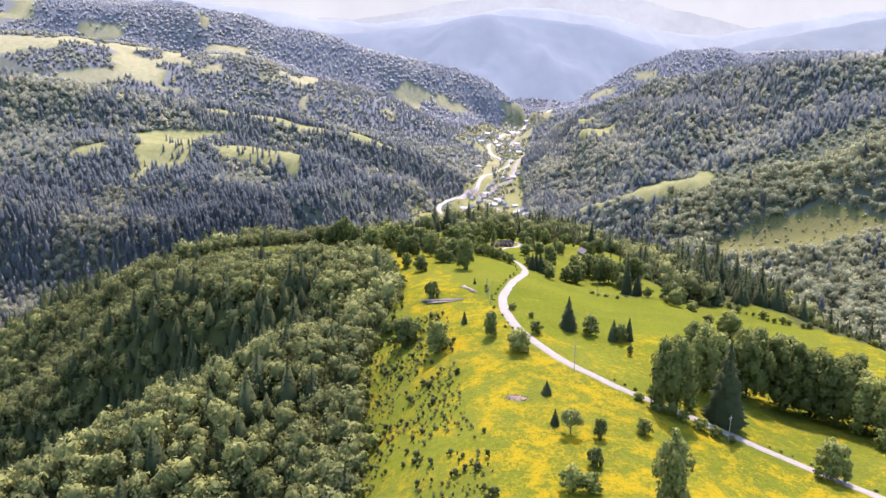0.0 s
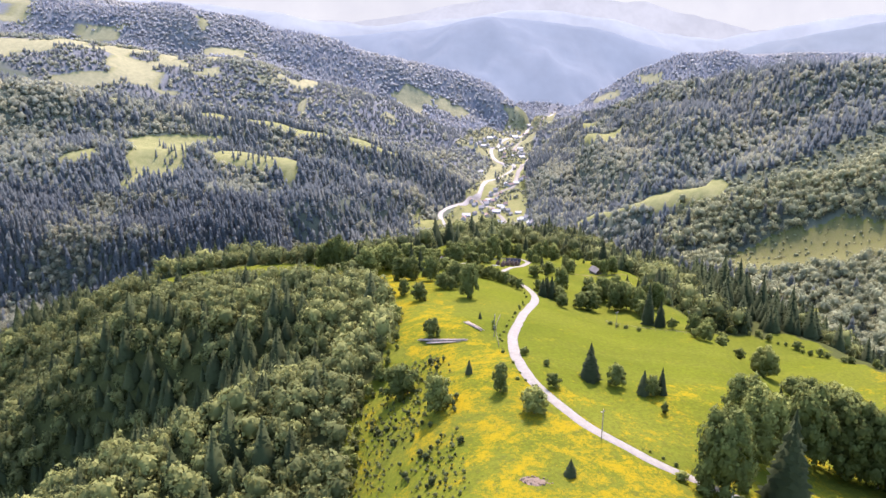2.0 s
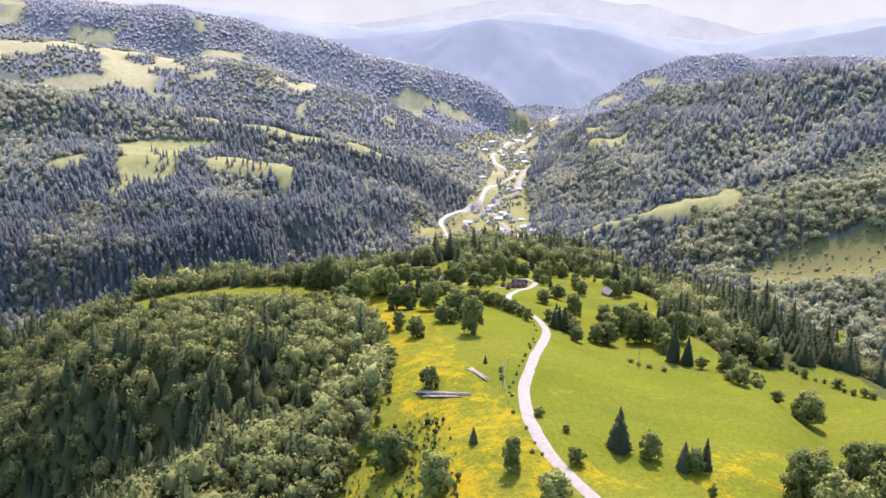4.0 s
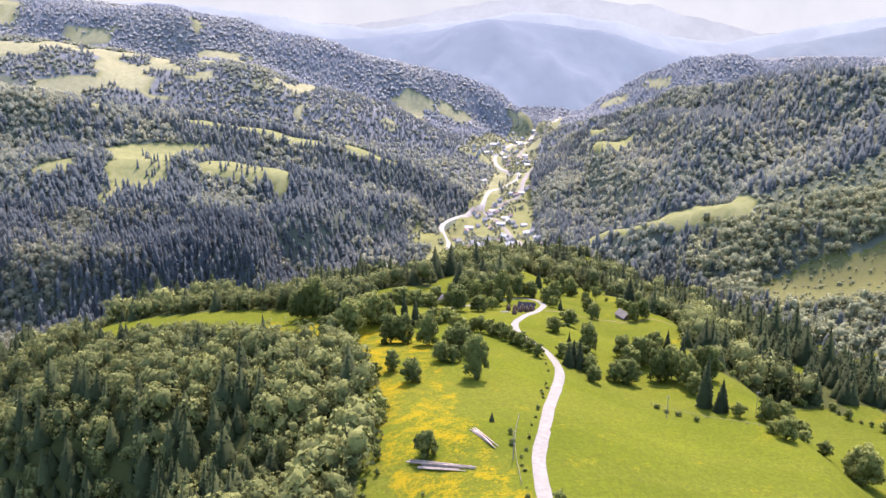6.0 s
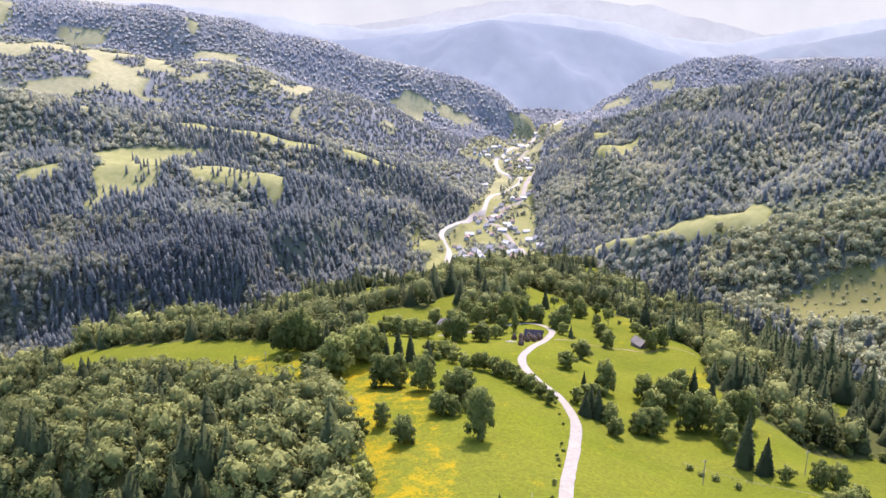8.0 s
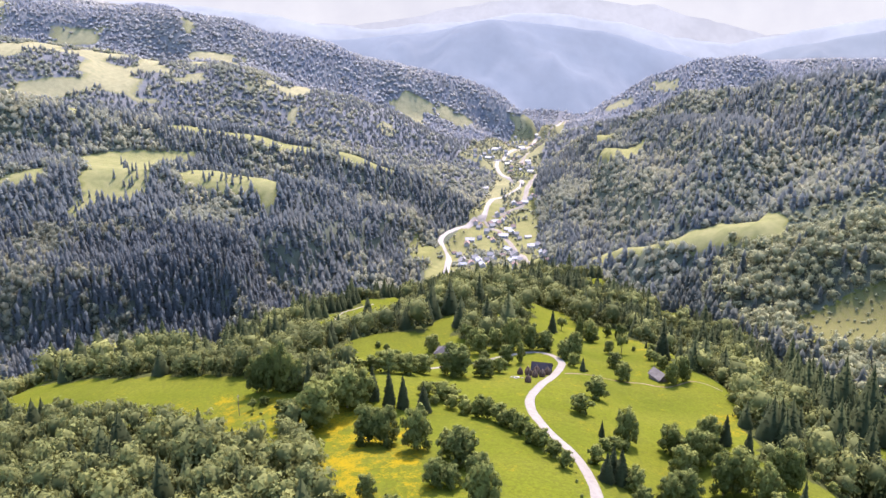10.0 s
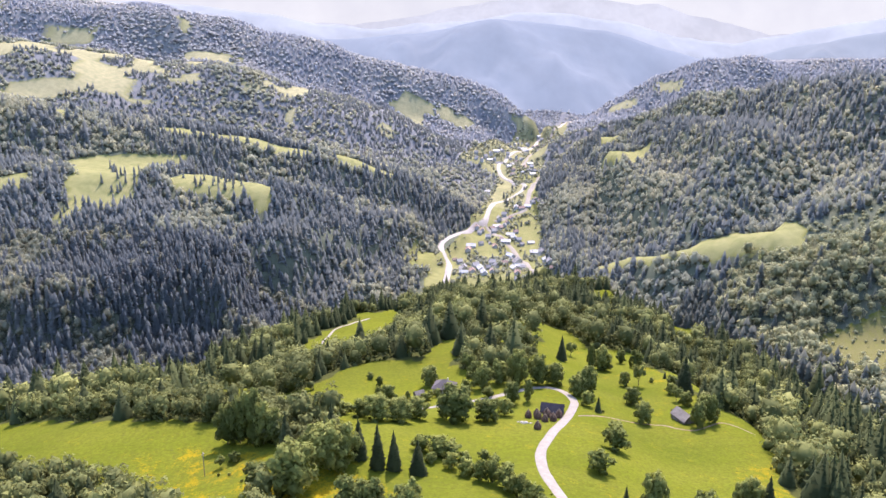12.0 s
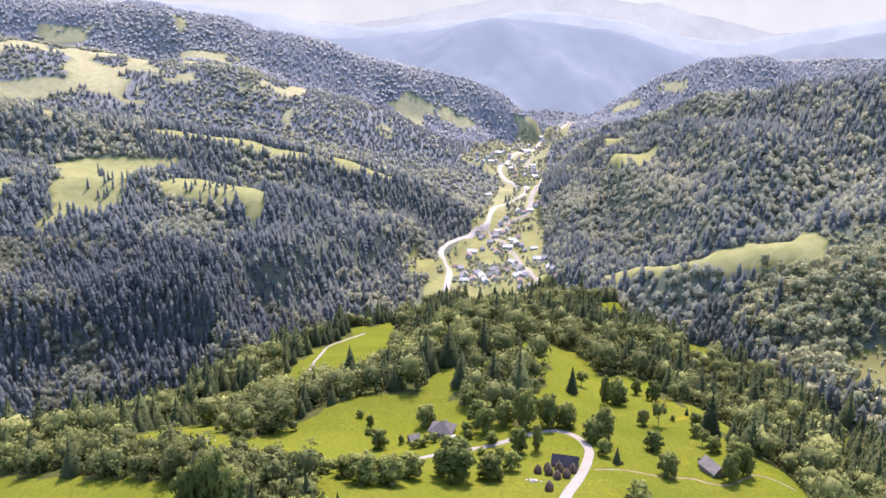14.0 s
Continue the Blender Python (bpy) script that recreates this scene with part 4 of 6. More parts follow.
def forests():
    grove = lambda x, y: within(x, y, MEADOWS) | within(x, y, FIELDS)
    # the wood on the near shoulder
    x, y, rng = jittered(-340, 20, 40, 500, 5.0, 1)
    keep = ~grove(x, y) & (side_of_valley(x, y) == 0) & clear_of_ways(x, y)
    keep &= (np.abs(x) < 0.60 * y + 30) & (y > 1.38 * (382 - height(x, y)))
    x, y = x[keep], y[keep]
    hollow = np.exp(-near_line(x, y, LAND["left_gully"])[0] / 58 ** 2)
    grow(x, y, rng, np.clip(0.05 + 0.6 * hollow * (x < -55), 0, 0.6), LEAFY_NEAR, SPRUCE_MID, ("deciduous_wood", "spruce_wood"), (WOOD_NEAR, SPRUCE_NEAR),
         ("dense deciduous wood on the shoulder of the ridge", "dark spruces in the hollow of the wood"), (7.6, 9.0), (7.4, 11.0))
    x, y, rng = jittered(-330, -60, 230, 400, 5.0, 11)
    keep = ~grove(x, y) & (side_of_valley(x, y) == 0) & (np.exp(-near_line(x, y, LAND["left_gully"])[0] / 32 ** 2) > 0.62) & (rough(x, y, 30, 94) > -0.05)
    x, y = x[keep], y[keep]
    size = rng.uniform(0.65, 1.2, len(x))
    planted("spruce_wood", SPRUCE_MID, x, y, 8.0 * size, 12.5 * size, SPRUCE_NEAR, "dense dark spruces filling the hollow", rng)
    x, y, rng = jittered(-340, 20, -120, 320, 8.0, 15)
    keep = ~grove(x, y) & (y <= 1.38 * (382 - height(x, y))) & (side_of_valley(x, y) == 0)
    x, y = x[keep], y[keep]
    grow(x, y, rng, np.full(x.shape, 0.1), LEAFY_FAR, SPRUCE_FAR_SHAPES, ("deciduous_wood", "spruce_wood"), (WOOD_NEAR, SPRUCE_NEAR),
         ("dense deciduous wood on the steep lower slope", "few spruces on the steep lower slope"), (10.5, 11.5), (7.0, 13.0))
    # the lower spur
    x, y, rng = jittered(-520, 260, 380, 1130, 8.2, 2)
    keep = ~grove(x, y) & (side_of_valley(x, y) == 0) & clear_of_ways(x, y) & ~((y < 500) & (x < 20)) & (y > 395) & ~spur_gap(x, y)
    x, y = x[keep], y[keep]
    share = np.clip(0.52 + 2.6 * rough(x, y, 42, 21) + 0.25 * (x < -110) - 0.40 * (x > 60) * (x < 152) * (y < 600) + 0.22 * (x > 160), 0.04, 0.95)
    grow(x, y, rng, share, LEAFY_MID, SPRUCE_MID, ("mixed_wood", "spruce_wood"), (WOOD_NEAR, SPRUCE_NEAR),
         ("mixed deciduous wood below the farm meadows", "dark spruces among the mixed wood"), (11.0, 12.4), (9.8, 15.4))
    # the western mountain
    x, y, rng = jittered(-1050, 150, 480, 1640, 6.3, 3)
    keep = ~grove(x, y) & (side_of_valley(x, y) == 1) & clear_of_ways(x, y) & ~((x > -640) & (x < -110) & (y < 1010))
    x, y = x[keep], y[keep]
    share = np.clip(0.74 + 2.2 * rough(x, y, 90, 22) - 0.35 * (x < -420), 0.10, 1)
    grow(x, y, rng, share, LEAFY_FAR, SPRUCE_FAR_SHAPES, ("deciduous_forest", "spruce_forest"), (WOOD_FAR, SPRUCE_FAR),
         ("deciduous trees on the western mountainside", "dense spruce forest on the western mountainside, bluish with painted haze"), (11.0, 11.0), (8.8, 15.0), 3.6)
    x, y, rng = jittered(-640, -110, 560, 1010, 4.5, 13)
    keep = (side_of_valley(x, y) == 1) & clear_of_ways(x, y) & ~grove(x, y)
    x, y = x[keep], y[keep]
    share = np.clip(0.62 + 1.8 * rough(x, y, 60, 22), 0.2, 1)
    grow(x, y, rng, share, LEAFY_HILL, SPRUCE_HILL, ("deciduous_forest", "spruce_forest"), (WOOD_SLOPE, SPRUCE_SLOPE),
         ("deciduous trees on the steep slope above the river", "dark spruces on the steep slope above the river"), (9.0, 11.0), (7.6, 14.5), 1.0)
    # the eastern slopes
    x, y, rng = jittered(128, 700, 300, 900, 6.2, 4)
    keep = ~grove(x, y) & (side_of_valley(x, y) == 2) & (y < 860 + 0.12 * (x - 280))
    x, y = x[keep], y[keep]
    share = np.clip(0.02 + 0.35 * rough(x, y, 60, 24) + 0.75 * (x < 226) + 0.3 * (x < 245), 0.02, 0.9)
    low = (y > 800) & (y > 1010 - 0.55 * x)
    planted("thicket", LEAFY_FAR, x[low], y[low], rng.uniform(3.5, 7.0, low.sum()), rng.uniform(3.0, 6.0, low.sum()), WOOD_MIDDLE, "low deciduous thicket below the hollow meadow", rng)
    x, y, share = x[~low], y[~low], share[~low]
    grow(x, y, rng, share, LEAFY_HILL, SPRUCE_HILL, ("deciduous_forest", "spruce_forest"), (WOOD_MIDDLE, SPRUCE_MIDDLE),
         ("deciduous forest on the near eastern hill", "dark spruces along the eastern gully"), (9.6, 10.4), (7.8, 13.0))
    x, y, rng = jittered(128, 740, 840, 1960, 7.3, 14)
    keep = ~grove(x, y) & (side_of_valley(x, y) == 2) & (y > 860 + 0.12 * (x - 280))
    x, y = x[keep], y[keep]
    share = np.clip(0.52 + 1.6 * rough(x, y, 90, 23), 0.10, 0.95)
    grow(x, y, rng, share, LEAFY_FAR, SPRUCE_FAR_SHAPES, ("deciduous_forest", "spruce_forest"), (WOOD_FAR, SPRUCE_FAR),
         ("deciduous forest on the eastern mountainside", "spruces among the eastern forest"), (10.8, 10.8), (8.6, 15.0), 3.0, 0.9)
    # the country behind
    x, y, rng = jittered(-1500, 1400, 1480, 2760, 9.8, 5)
    grown = ~grove(x, y) | (within(x, y, FIELDS) & (rough(x, y, 30, 92) > 0.12))
    keep = ((y < 2520) | ((x > 150) & (x < 700))) & grown & (side_of_valley(x, y) == 3) & clear_of_ways(x, y) & ~glade(x, y)
    x, y = x[keep], y[keep]
    share = np.clip(0.5 + 1.2 * rough(x, y, 160, 25), 0.05, 0.95)
    # past about y 2130 the trees take the paler, haze-painted leaves
    back = y > 2130 + 60 * rough(x, y, 90, 96)
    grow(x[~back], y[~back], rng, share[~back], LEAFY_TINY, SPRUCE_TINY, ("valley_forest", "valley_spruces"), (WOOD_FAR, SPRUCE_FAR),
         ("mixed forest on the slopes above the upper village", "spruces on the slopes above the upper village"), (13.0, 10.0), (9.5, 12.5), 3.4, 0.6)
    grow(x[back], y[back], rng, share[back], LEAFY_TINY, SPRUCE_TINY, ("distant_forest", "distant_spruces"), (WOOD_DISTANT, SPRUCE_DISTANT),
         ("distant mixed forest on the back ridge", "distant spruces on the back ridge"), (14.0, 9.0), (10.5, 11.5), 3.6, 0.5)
    # orchards and alders on the valley floor
    x, y, rng = jittered(-70, 300, 1080, 2330, 7.0, 6)
    keep = (inside(x, y, MEADOWS["village"]) | inside(x, y, MEADOWS["river_bank"])) & clear_of_ways(x, y) & (rng.uniform(size=x.shape) < 0.85)
    for green in VILLAGE_GREENS:
        keep &= ~inside(x, y, green)
    for hx, hy in VILLAGE:
        keep &= (x - hx) ** 2 + (y - hy) ** 2 * 0.3 > 6.0 ** 2
    for line in VILLAGE_ROADS:
        keep &= near_line(x, y, [(a, b, 0) for a, b in line])[0] > 64
    x, y = x[keep], y[keep]
    grow(x, y, rng, np.full(x.shape, 0.06), LEAFY_FAR, SPRUCE_FAR_SHAPES, ("orchard_trees", "valley_spruces"), (WOOD_FAR, SPRUCE_FAR),
         ("orchard trees and alders between the village houses", "few spruces between the village houses"), (5.6, 4.6), (4.5, 8.5))
    # thorn and juniper on the dry slope
    x, y, rng = jittered(230, 440, 620, 740, 6.5, 7)
    keep = inside(x, y, FIELDS["scrub_slope"]) & (rng.uniform(size=x.shape) < 0.5)
    planted("scrub", LEAFY_FAR, x[keep], y[keep], rng.uniform(1.2, 4.2, keep.sum()), rng.uniform(1.0, 4.0, keep.sum()), WOOD_MIDDLE, "scattered thorn scrub on the dry slope", rng, "shrubs")
    # few trees out on the western fields
    x, y, rng = jittered(-540, -200, 1020, 1280, 11.0, 8)
    keep = (inside(x, y, FIELDS["west_large"]) | inside(x, y, FIELDS["west_second"])) & (rng.uniform(size=x.shape) < 0.26 + 2.2 * rough(x, y, 30, 93))
    planted("field_spruces", SPRUCE_FAR_SHAPES, x[keep], y[keep], rng.uniform(4, 6, keep.sum()), rng.uniform(9, 15, keep.sum()), SPRUCE_FAR, "single spruces on the mountain hayfields", rng, "trees")


forests()

# ---------------------------------------------------------------- single trees and bushes, each a thing
def tree_kind(name, crown_name, shape, crown_material, trunk_shape):
    v, f, lean = shape
    me = mesh_of(crown_name, v, f, crown_material, normals=lean)
    stem = mesh_of("trunk", *trunk_shape, BARK)
    return name, [(crown_name, me), ("trunk", stem)], [None]


BROADLEAF = [tree_kind("broadleaf_tree", "crown", grounded(leafy_crown(100 + i, 20, 1500, 0.044, -0.04 - 0.06 * (i % 2), 0.31, True, heart=0.76, body=0.31, full=True, flutter=0.4)), LEAVES, trunk(200 + i, 0.62, 0.028, 4)) for i in range(7)]
AIRY = [tree_kind("broadleaf_tree", "crown", leafy_crown(120 + i, 11, 520, 0.036, 0.28, 0.33), LEAVES, trunk(220 + i, 0.62, 0.026, 5)) for i in range(3)]
BIG = [tree_kind("broadleaf_tree", "crown", grounded(leafy_crown(160 + i, 36, 3600, 0.030, -0.14, 0.30, True, heart=0.76, body=0.32, full=True, flutter=0.4)), LEAVES, trunk(260 + i, 0.62, 0.022, 5)) for i in range(4)]
SPRUCES = [tree_kind("spruce_tree", "crown", spruce_crown(130 + i, 24, 14), NEEDLES, trunk(230 + i, 0.7, 0.03, 0)) for i in range(4)]
SHRUBS = [tree_kind("shrub", "foliage", grounded(leafy_crown(140 + i, 12, 560, 0.068, -0.10, 0.32, True, heart=0.76, body=0.32, full=True, flutter=0.4)), SHRUB_LEAVES, trunk(240 + i, 0.5, 0.03, 3)) for i in range(5)]
JUNIPERS = [tree_kind("juniper_bush", "foliage", grounded(leafy_crown(150 + i, 6, 90, 0.11, -0.12, 0.20, heart=0.92, body=0.32)), JUNIPER, trunk(250 + i, 0.4, 0.035, 0)) for i in range(4)]


def stand(kind, x, y, wide, tall, turn, label, category, group):
    name, parts, first = kind
    m = Matrix.Translation((x, y, float(ground_at(x, y)) - 0.05)) @ pose(0, 0, 0, 0, 0, turn) @ Matrix.Diagonal((wide, wide, tall, 1))
    if first[0] is None:
        root = thing(name, label, category, m, group)
        for part_name, me in parts:
            part(part_name, me, root)
        first[0] = root
        return root
    ob = copy_thing(first[0], m @ Matrix.Diagonal((*(1 / v for v in first[0].scale), 1)))
    return tagged(ob, label, category, group)


# x, y, height, width
MEADOW_TREES = [(-1.5, 219.5, 10.2, 7.4), (-13.2, 241.8, 10.2, 8.6), (14.9, 223, 8.4, 4.3), (-4.2, 277.4, 6.8, 5.4), (-17, 347, 7.4, 4.8), (-10, 333.6, 7.8, 6.6), (22.5, 210.6, 7, 6.6),
                (48.8, 236.3, 7, 5), (57.5, 231, 5.9, 4.2), (36.7, 160.5, 5.1, 2.9), (33, 147.7, 4.6, 3.4), (45.3, 133.4, 16.4, 7.6), (93.7, 163.3, 10.1, 7.8)]
MEADOW_SPRUCES = [(7.1, 236.5, 4.4, 2.3), (41.6, 238.3, 10.9, 6.2), (55.3, 231.8, 7.1, 3.9), (60.5, 232.6, 7.9, 3.3), (27, 181.9, 3.9, 2.9), (26.9, 165.9, 4.2, 2.4), (12.9, 295.6, 2.8, 1.5)]
MEADOW_SHRUBS = [(29.4, 226.4, 4.2, 3.8), (24.2, 250.9, 2.5, 2.8), (29.7, 242.1, 2, 2), (58.1, 220.4, 3.4, 2), (48.4, 165.6, 4.0, 4.0), (26.4, 137.5, 5.9, 4.8), (30.1, 137.1, 4.6, 4.8),
                 (-26.7, 348.6, 4.6, 3), (17.1, 286.7, 1.8, 1.4), (17, 280.2, 1.8, 1.8)]
ROADSIDE_SHRUBS = [(67.0, 188.6, 4.2, 3.6), (66.6, 178, 3.2, 4.0), (62.6, 180.0, 2.8, 3.2), (56, 181.4, 2.4, 3.2), (52.4, 186.2, 2.2, 3), (120.6, 187.5, 6, 4.8), (70.2, 176.4, 2.8, 3.6), (74, 175.6, 2.0, 2.4)]
GROVE_TREES = [(60.4, 184.0, 20.7, 12.0), (76.8, 204, 19.4, 12), (94.2, 217, 22.2, 14.4), (105.5, 217.7, 23.2, 15), (112.3, 212.4, 22.1, 14), (118.9, 208.2, 20.7, 14.5), (123.5, 201, 18, 14), (128.6, 193, 19, 14.4),
               (80.7, 224, 13.4, 11), (108, 250, 17, 12.7), (128, 320, 12.7, 10.6), (118.2, 247, 18, 14.4), (137, 205, 18, 14), (143, 190, 18, 13), (132, 228, 17, 13)]
CREST_TREES = [(-37.6, 400.2, 15, 12.4), (-47.9, 405.4, 8, 8), (-66.5, 440.3, 13.5, 7.4), (-62.2, 439, 16.5, 7.2), (-58, 437.5, 18.4, 7.8), (-54, 436, 14.5, 7.0), (-50.2, 434, 12.2, 6.6), (-30, 411.9, 13.9, 10.6), (-26.1, 414.8, 13.1, 8.4), (-34.1, 416.4, 11.4, 8),
               (-20.2, 384.8, 11.7, 9), (-15.7, 381.8, 11.8, 8), (-6.3, 376.7, 13.1, 8), (2.3, 371.5, 8.6, 5.4), (-0.8, 352.3, 7.2, 6), (5.9, 366.4, 10.9, 8.8), (9.9, 335.1, 14.4, 7.6), (3, 352, 6, 5.4), (10, 357, 8, 6.4)]
CREST_SPRUCES = [(-45, 427, 12.5, 5.6), (-22.5, 419, 12, 5.4), (-31, 425, 13.5, 6), (-62, 447, 12, 5.5), (-16.6, 414.1, 13.5, 5), (-12.1, 414, 11.6, 4.8), (-5.4, 413.4, 9.8, 5.4)]
HEDGE_SHRUBS = [(12, 412, 6.4, 4.6), (15.2, 410.9, 7.3, 5.4), (18.6, 407.5, 6.8, 5.4), (21.8, 401.6, 6.6, 5.4), (24.4, 395.6, 7, 5.6), (26.9, 389.4, 5.9, 5.2), (29.4, 384.3, 6.3, 5.4), (32.1, 378.6, 5.3, 5), (34.1, 372, 5.2, 4.4), (44.2, 379.9, 5.8, 4.8),
                (8, 415, 5.2, 4.6), (4, 419, 5, 4.4), (20, 404.5, 5, 4.6), (28, 387, 4.4, 4.4)]
EAST_TREES = [(79.3, 575, 13, 8.5), (79.8, 515, 7.8, 7), (59, 405.5, 12.5, 7.2), (52.6, 359.2, 6.2, 5), (52.6, 369, 7.3, 5.6), (104, 491.7, 11.5, 6.4), (105.7, 546, 4.9, 5.3), (99, 586, 10, 6.6), (94, 598, 7.9, 4.8)]
EAST_SHRUBS = [(58.4, 449, 8, 8), (47.8, 425.7, 7.2, 7.6), (50, 394, 4, 4.4), (53, 396, 4.4, 5), (57, 399, 3.4, 4)]
EAST_SPRUCES = [(51.3, 406.1, 5.8, 2.3), (49.2, 370.3, 10.7, 5.4), (45, 369.1, 8.5, 4.8), (47.5, 373, 9.6, 5)]
HEDGEROW_TREES = [(62.3, 368.9, 8.2, 6.6), (67.8, 371.5, 9.6, 8.2), (73.4, 405.4, 10.2, 8), (77.9, 396.5, 13.2, 8.4), (88.9, 416.1, 11, 7.6), (80.5, 378.4, 13.4, 8), (86.5, 381, 13.9, 8.6), (89.9, 372.4, 12.7, 7.8), (97.7, 382.4, 13.5, 7.6),
                  (89.2, 363.6, 8.5, 5.8), (101.6, 381.5, 13.5, 6.4), (103.1, 335.3, 8.1, 5.6), (110.9, 340, 8.3, 6), (102.2, 318.3, 7.5, 6.4), (72, 388, 11, 8), (83, 400, 11, 8)]
HEDGEROW_SPRUCES = [(97.5, 404.2, 11.1, 4.8), (95, 416.9, 11.1, 5), (88, 348.6, 18.4, 6.2), (91.7, 343.2, 11.4, 5.6)]
HEDGEROW_SHRUBS = [(95.2, 337.4, 5, 4.1), (117.3, 339.3, 6.4, 5.4), (100, 323.2, 3.7, 4.2), (71, 345, 1.6, 2.2), (73, 341, 1.4, 2), (76, 338, 1.6, 2.4), (80, 332, 2, 2), (124, 336, 5, 5), (131, 332, 6, 5.4), (112, 327, 4, 4.4)]
FARM_TREES = [(-4.9, 533, 9.4, 8.4), (5.6, 466.5, 14, 12.6), (-20, 451.3, 9.3, 9.8), (-12.9, 452.9, 8.3, 8.8), (-7.7, 461.7, 7.9, 7.8), (-21.2, 509.6, 8.2, 6.4), (-27.2, 533.5, 5.4, 2.9), (17.3, 516.1, 12, 7.9), (15.1, 528.9, 9.6, 7),
              (24.5, 522.8, 10.4, 7.7), (16.7, 468.4, 8.2, 8), (27.8, 494, 9.4, 5.8), (34.2, 496, 9.9, 3.5), (32.2, 518, 16, 8.4), (40.9, 521, 13, 9)]
FARM_SHRUBS = [(-26.4, 457, 6.3, 6.9), (-13.6, 513.6, 3.7, 2.3), (19, 503.6, 4.6, 5), (23.8, 475.9, 6.8, 5.8), (-33, 461, 4.6, 6), (-40, 463, 4, 5.4), (11, 511, 3.6, 4), (-6, 508, 3.4, 4.4), (7, 507, 3.2, 3.6), (-1.5, 512.5, 3.8, 3.4), (-4.5, 513.5, 3.0, 2.8), (10.5, 519, 4.2, 4.6), (-9, 507, 2.8, 2.6)]
BEND_TREES = [(48.2, 521, 9.7, 7.8), (55.4, 507.7, 8.9, 7.2), (59.7, 511.5, 13.1, 8), (77.3, 488.8, 8.9, 6.4), (83.3, 544.1, 7.1, 4.8), (97.8, 487.2, 10.6, 5.6), (101.3, 513.2, 6.5, 5.2), (106.6, 506.2, 6.8, 6.3), (60.7, 461.5, 6.5, 6.4),
              (80.1, 576, 7.9, 7.9), (72.7, 570, 14.3, 4)]
AIRY_TREES = [(30, 161.6, 6.6, 5.6), (89.8, 544.3, 11.7, 5.8), (-10.4, 241, 8, 7), (99.6, 520, 7, 5), (-64, 424, 4, 3), (68, 600, 9, 6), (12, 545, 9, 7)]
BEND_SHRUBS = [(57, 494.6, 6.4, 5.2), (100.5, 531, 5.4, 4.6), (97.1, 549.6, 2.6, 2.1), (62, 489, 1.2, 1.4), (93, 500.5, 3.0, 3.4), (-60.5, 426, 3.4, 3.6)]
COPSE_SHRUBS = [(-5, 428, 5.2, 6), (0, 427, 6.2, 7.1), (4, 427, 5.6, 6.4), (8, 425, 3.6, 4.1), (14, 429, 3.2, 3.7), (17, 427, 2.8, 3.2), (20, 419, 3.6, 4.1), (10, 417, 3, 3.4), (-2, 421, 3.2, 3.7), (-27, 527, 2.6, 3), (-23, 523, 3.4, 3.9), (-21, 514, 2.4, 2.8), (-28, 482, 2.2, 2.5), (-51, 482, 2.4, 2.8), (-31, 467, 2.8, 3.2), (15, 495, 2.6, 3), (21, 491, 3.4, 3.9), (20, 529, 3.4, 3.9), (-32, 542, 3, 3.4), (16, 529, 4.2, 4.8), (13, 535, 3.4, 3.9)]
BEND_SPRUCES = [(60, 488.3, 6.3, 3), (59, 574, 12.7, 5.8), (106.5, 532.5, 17.1, 9), (105.8, 558.5, 3.7, 1.9)]


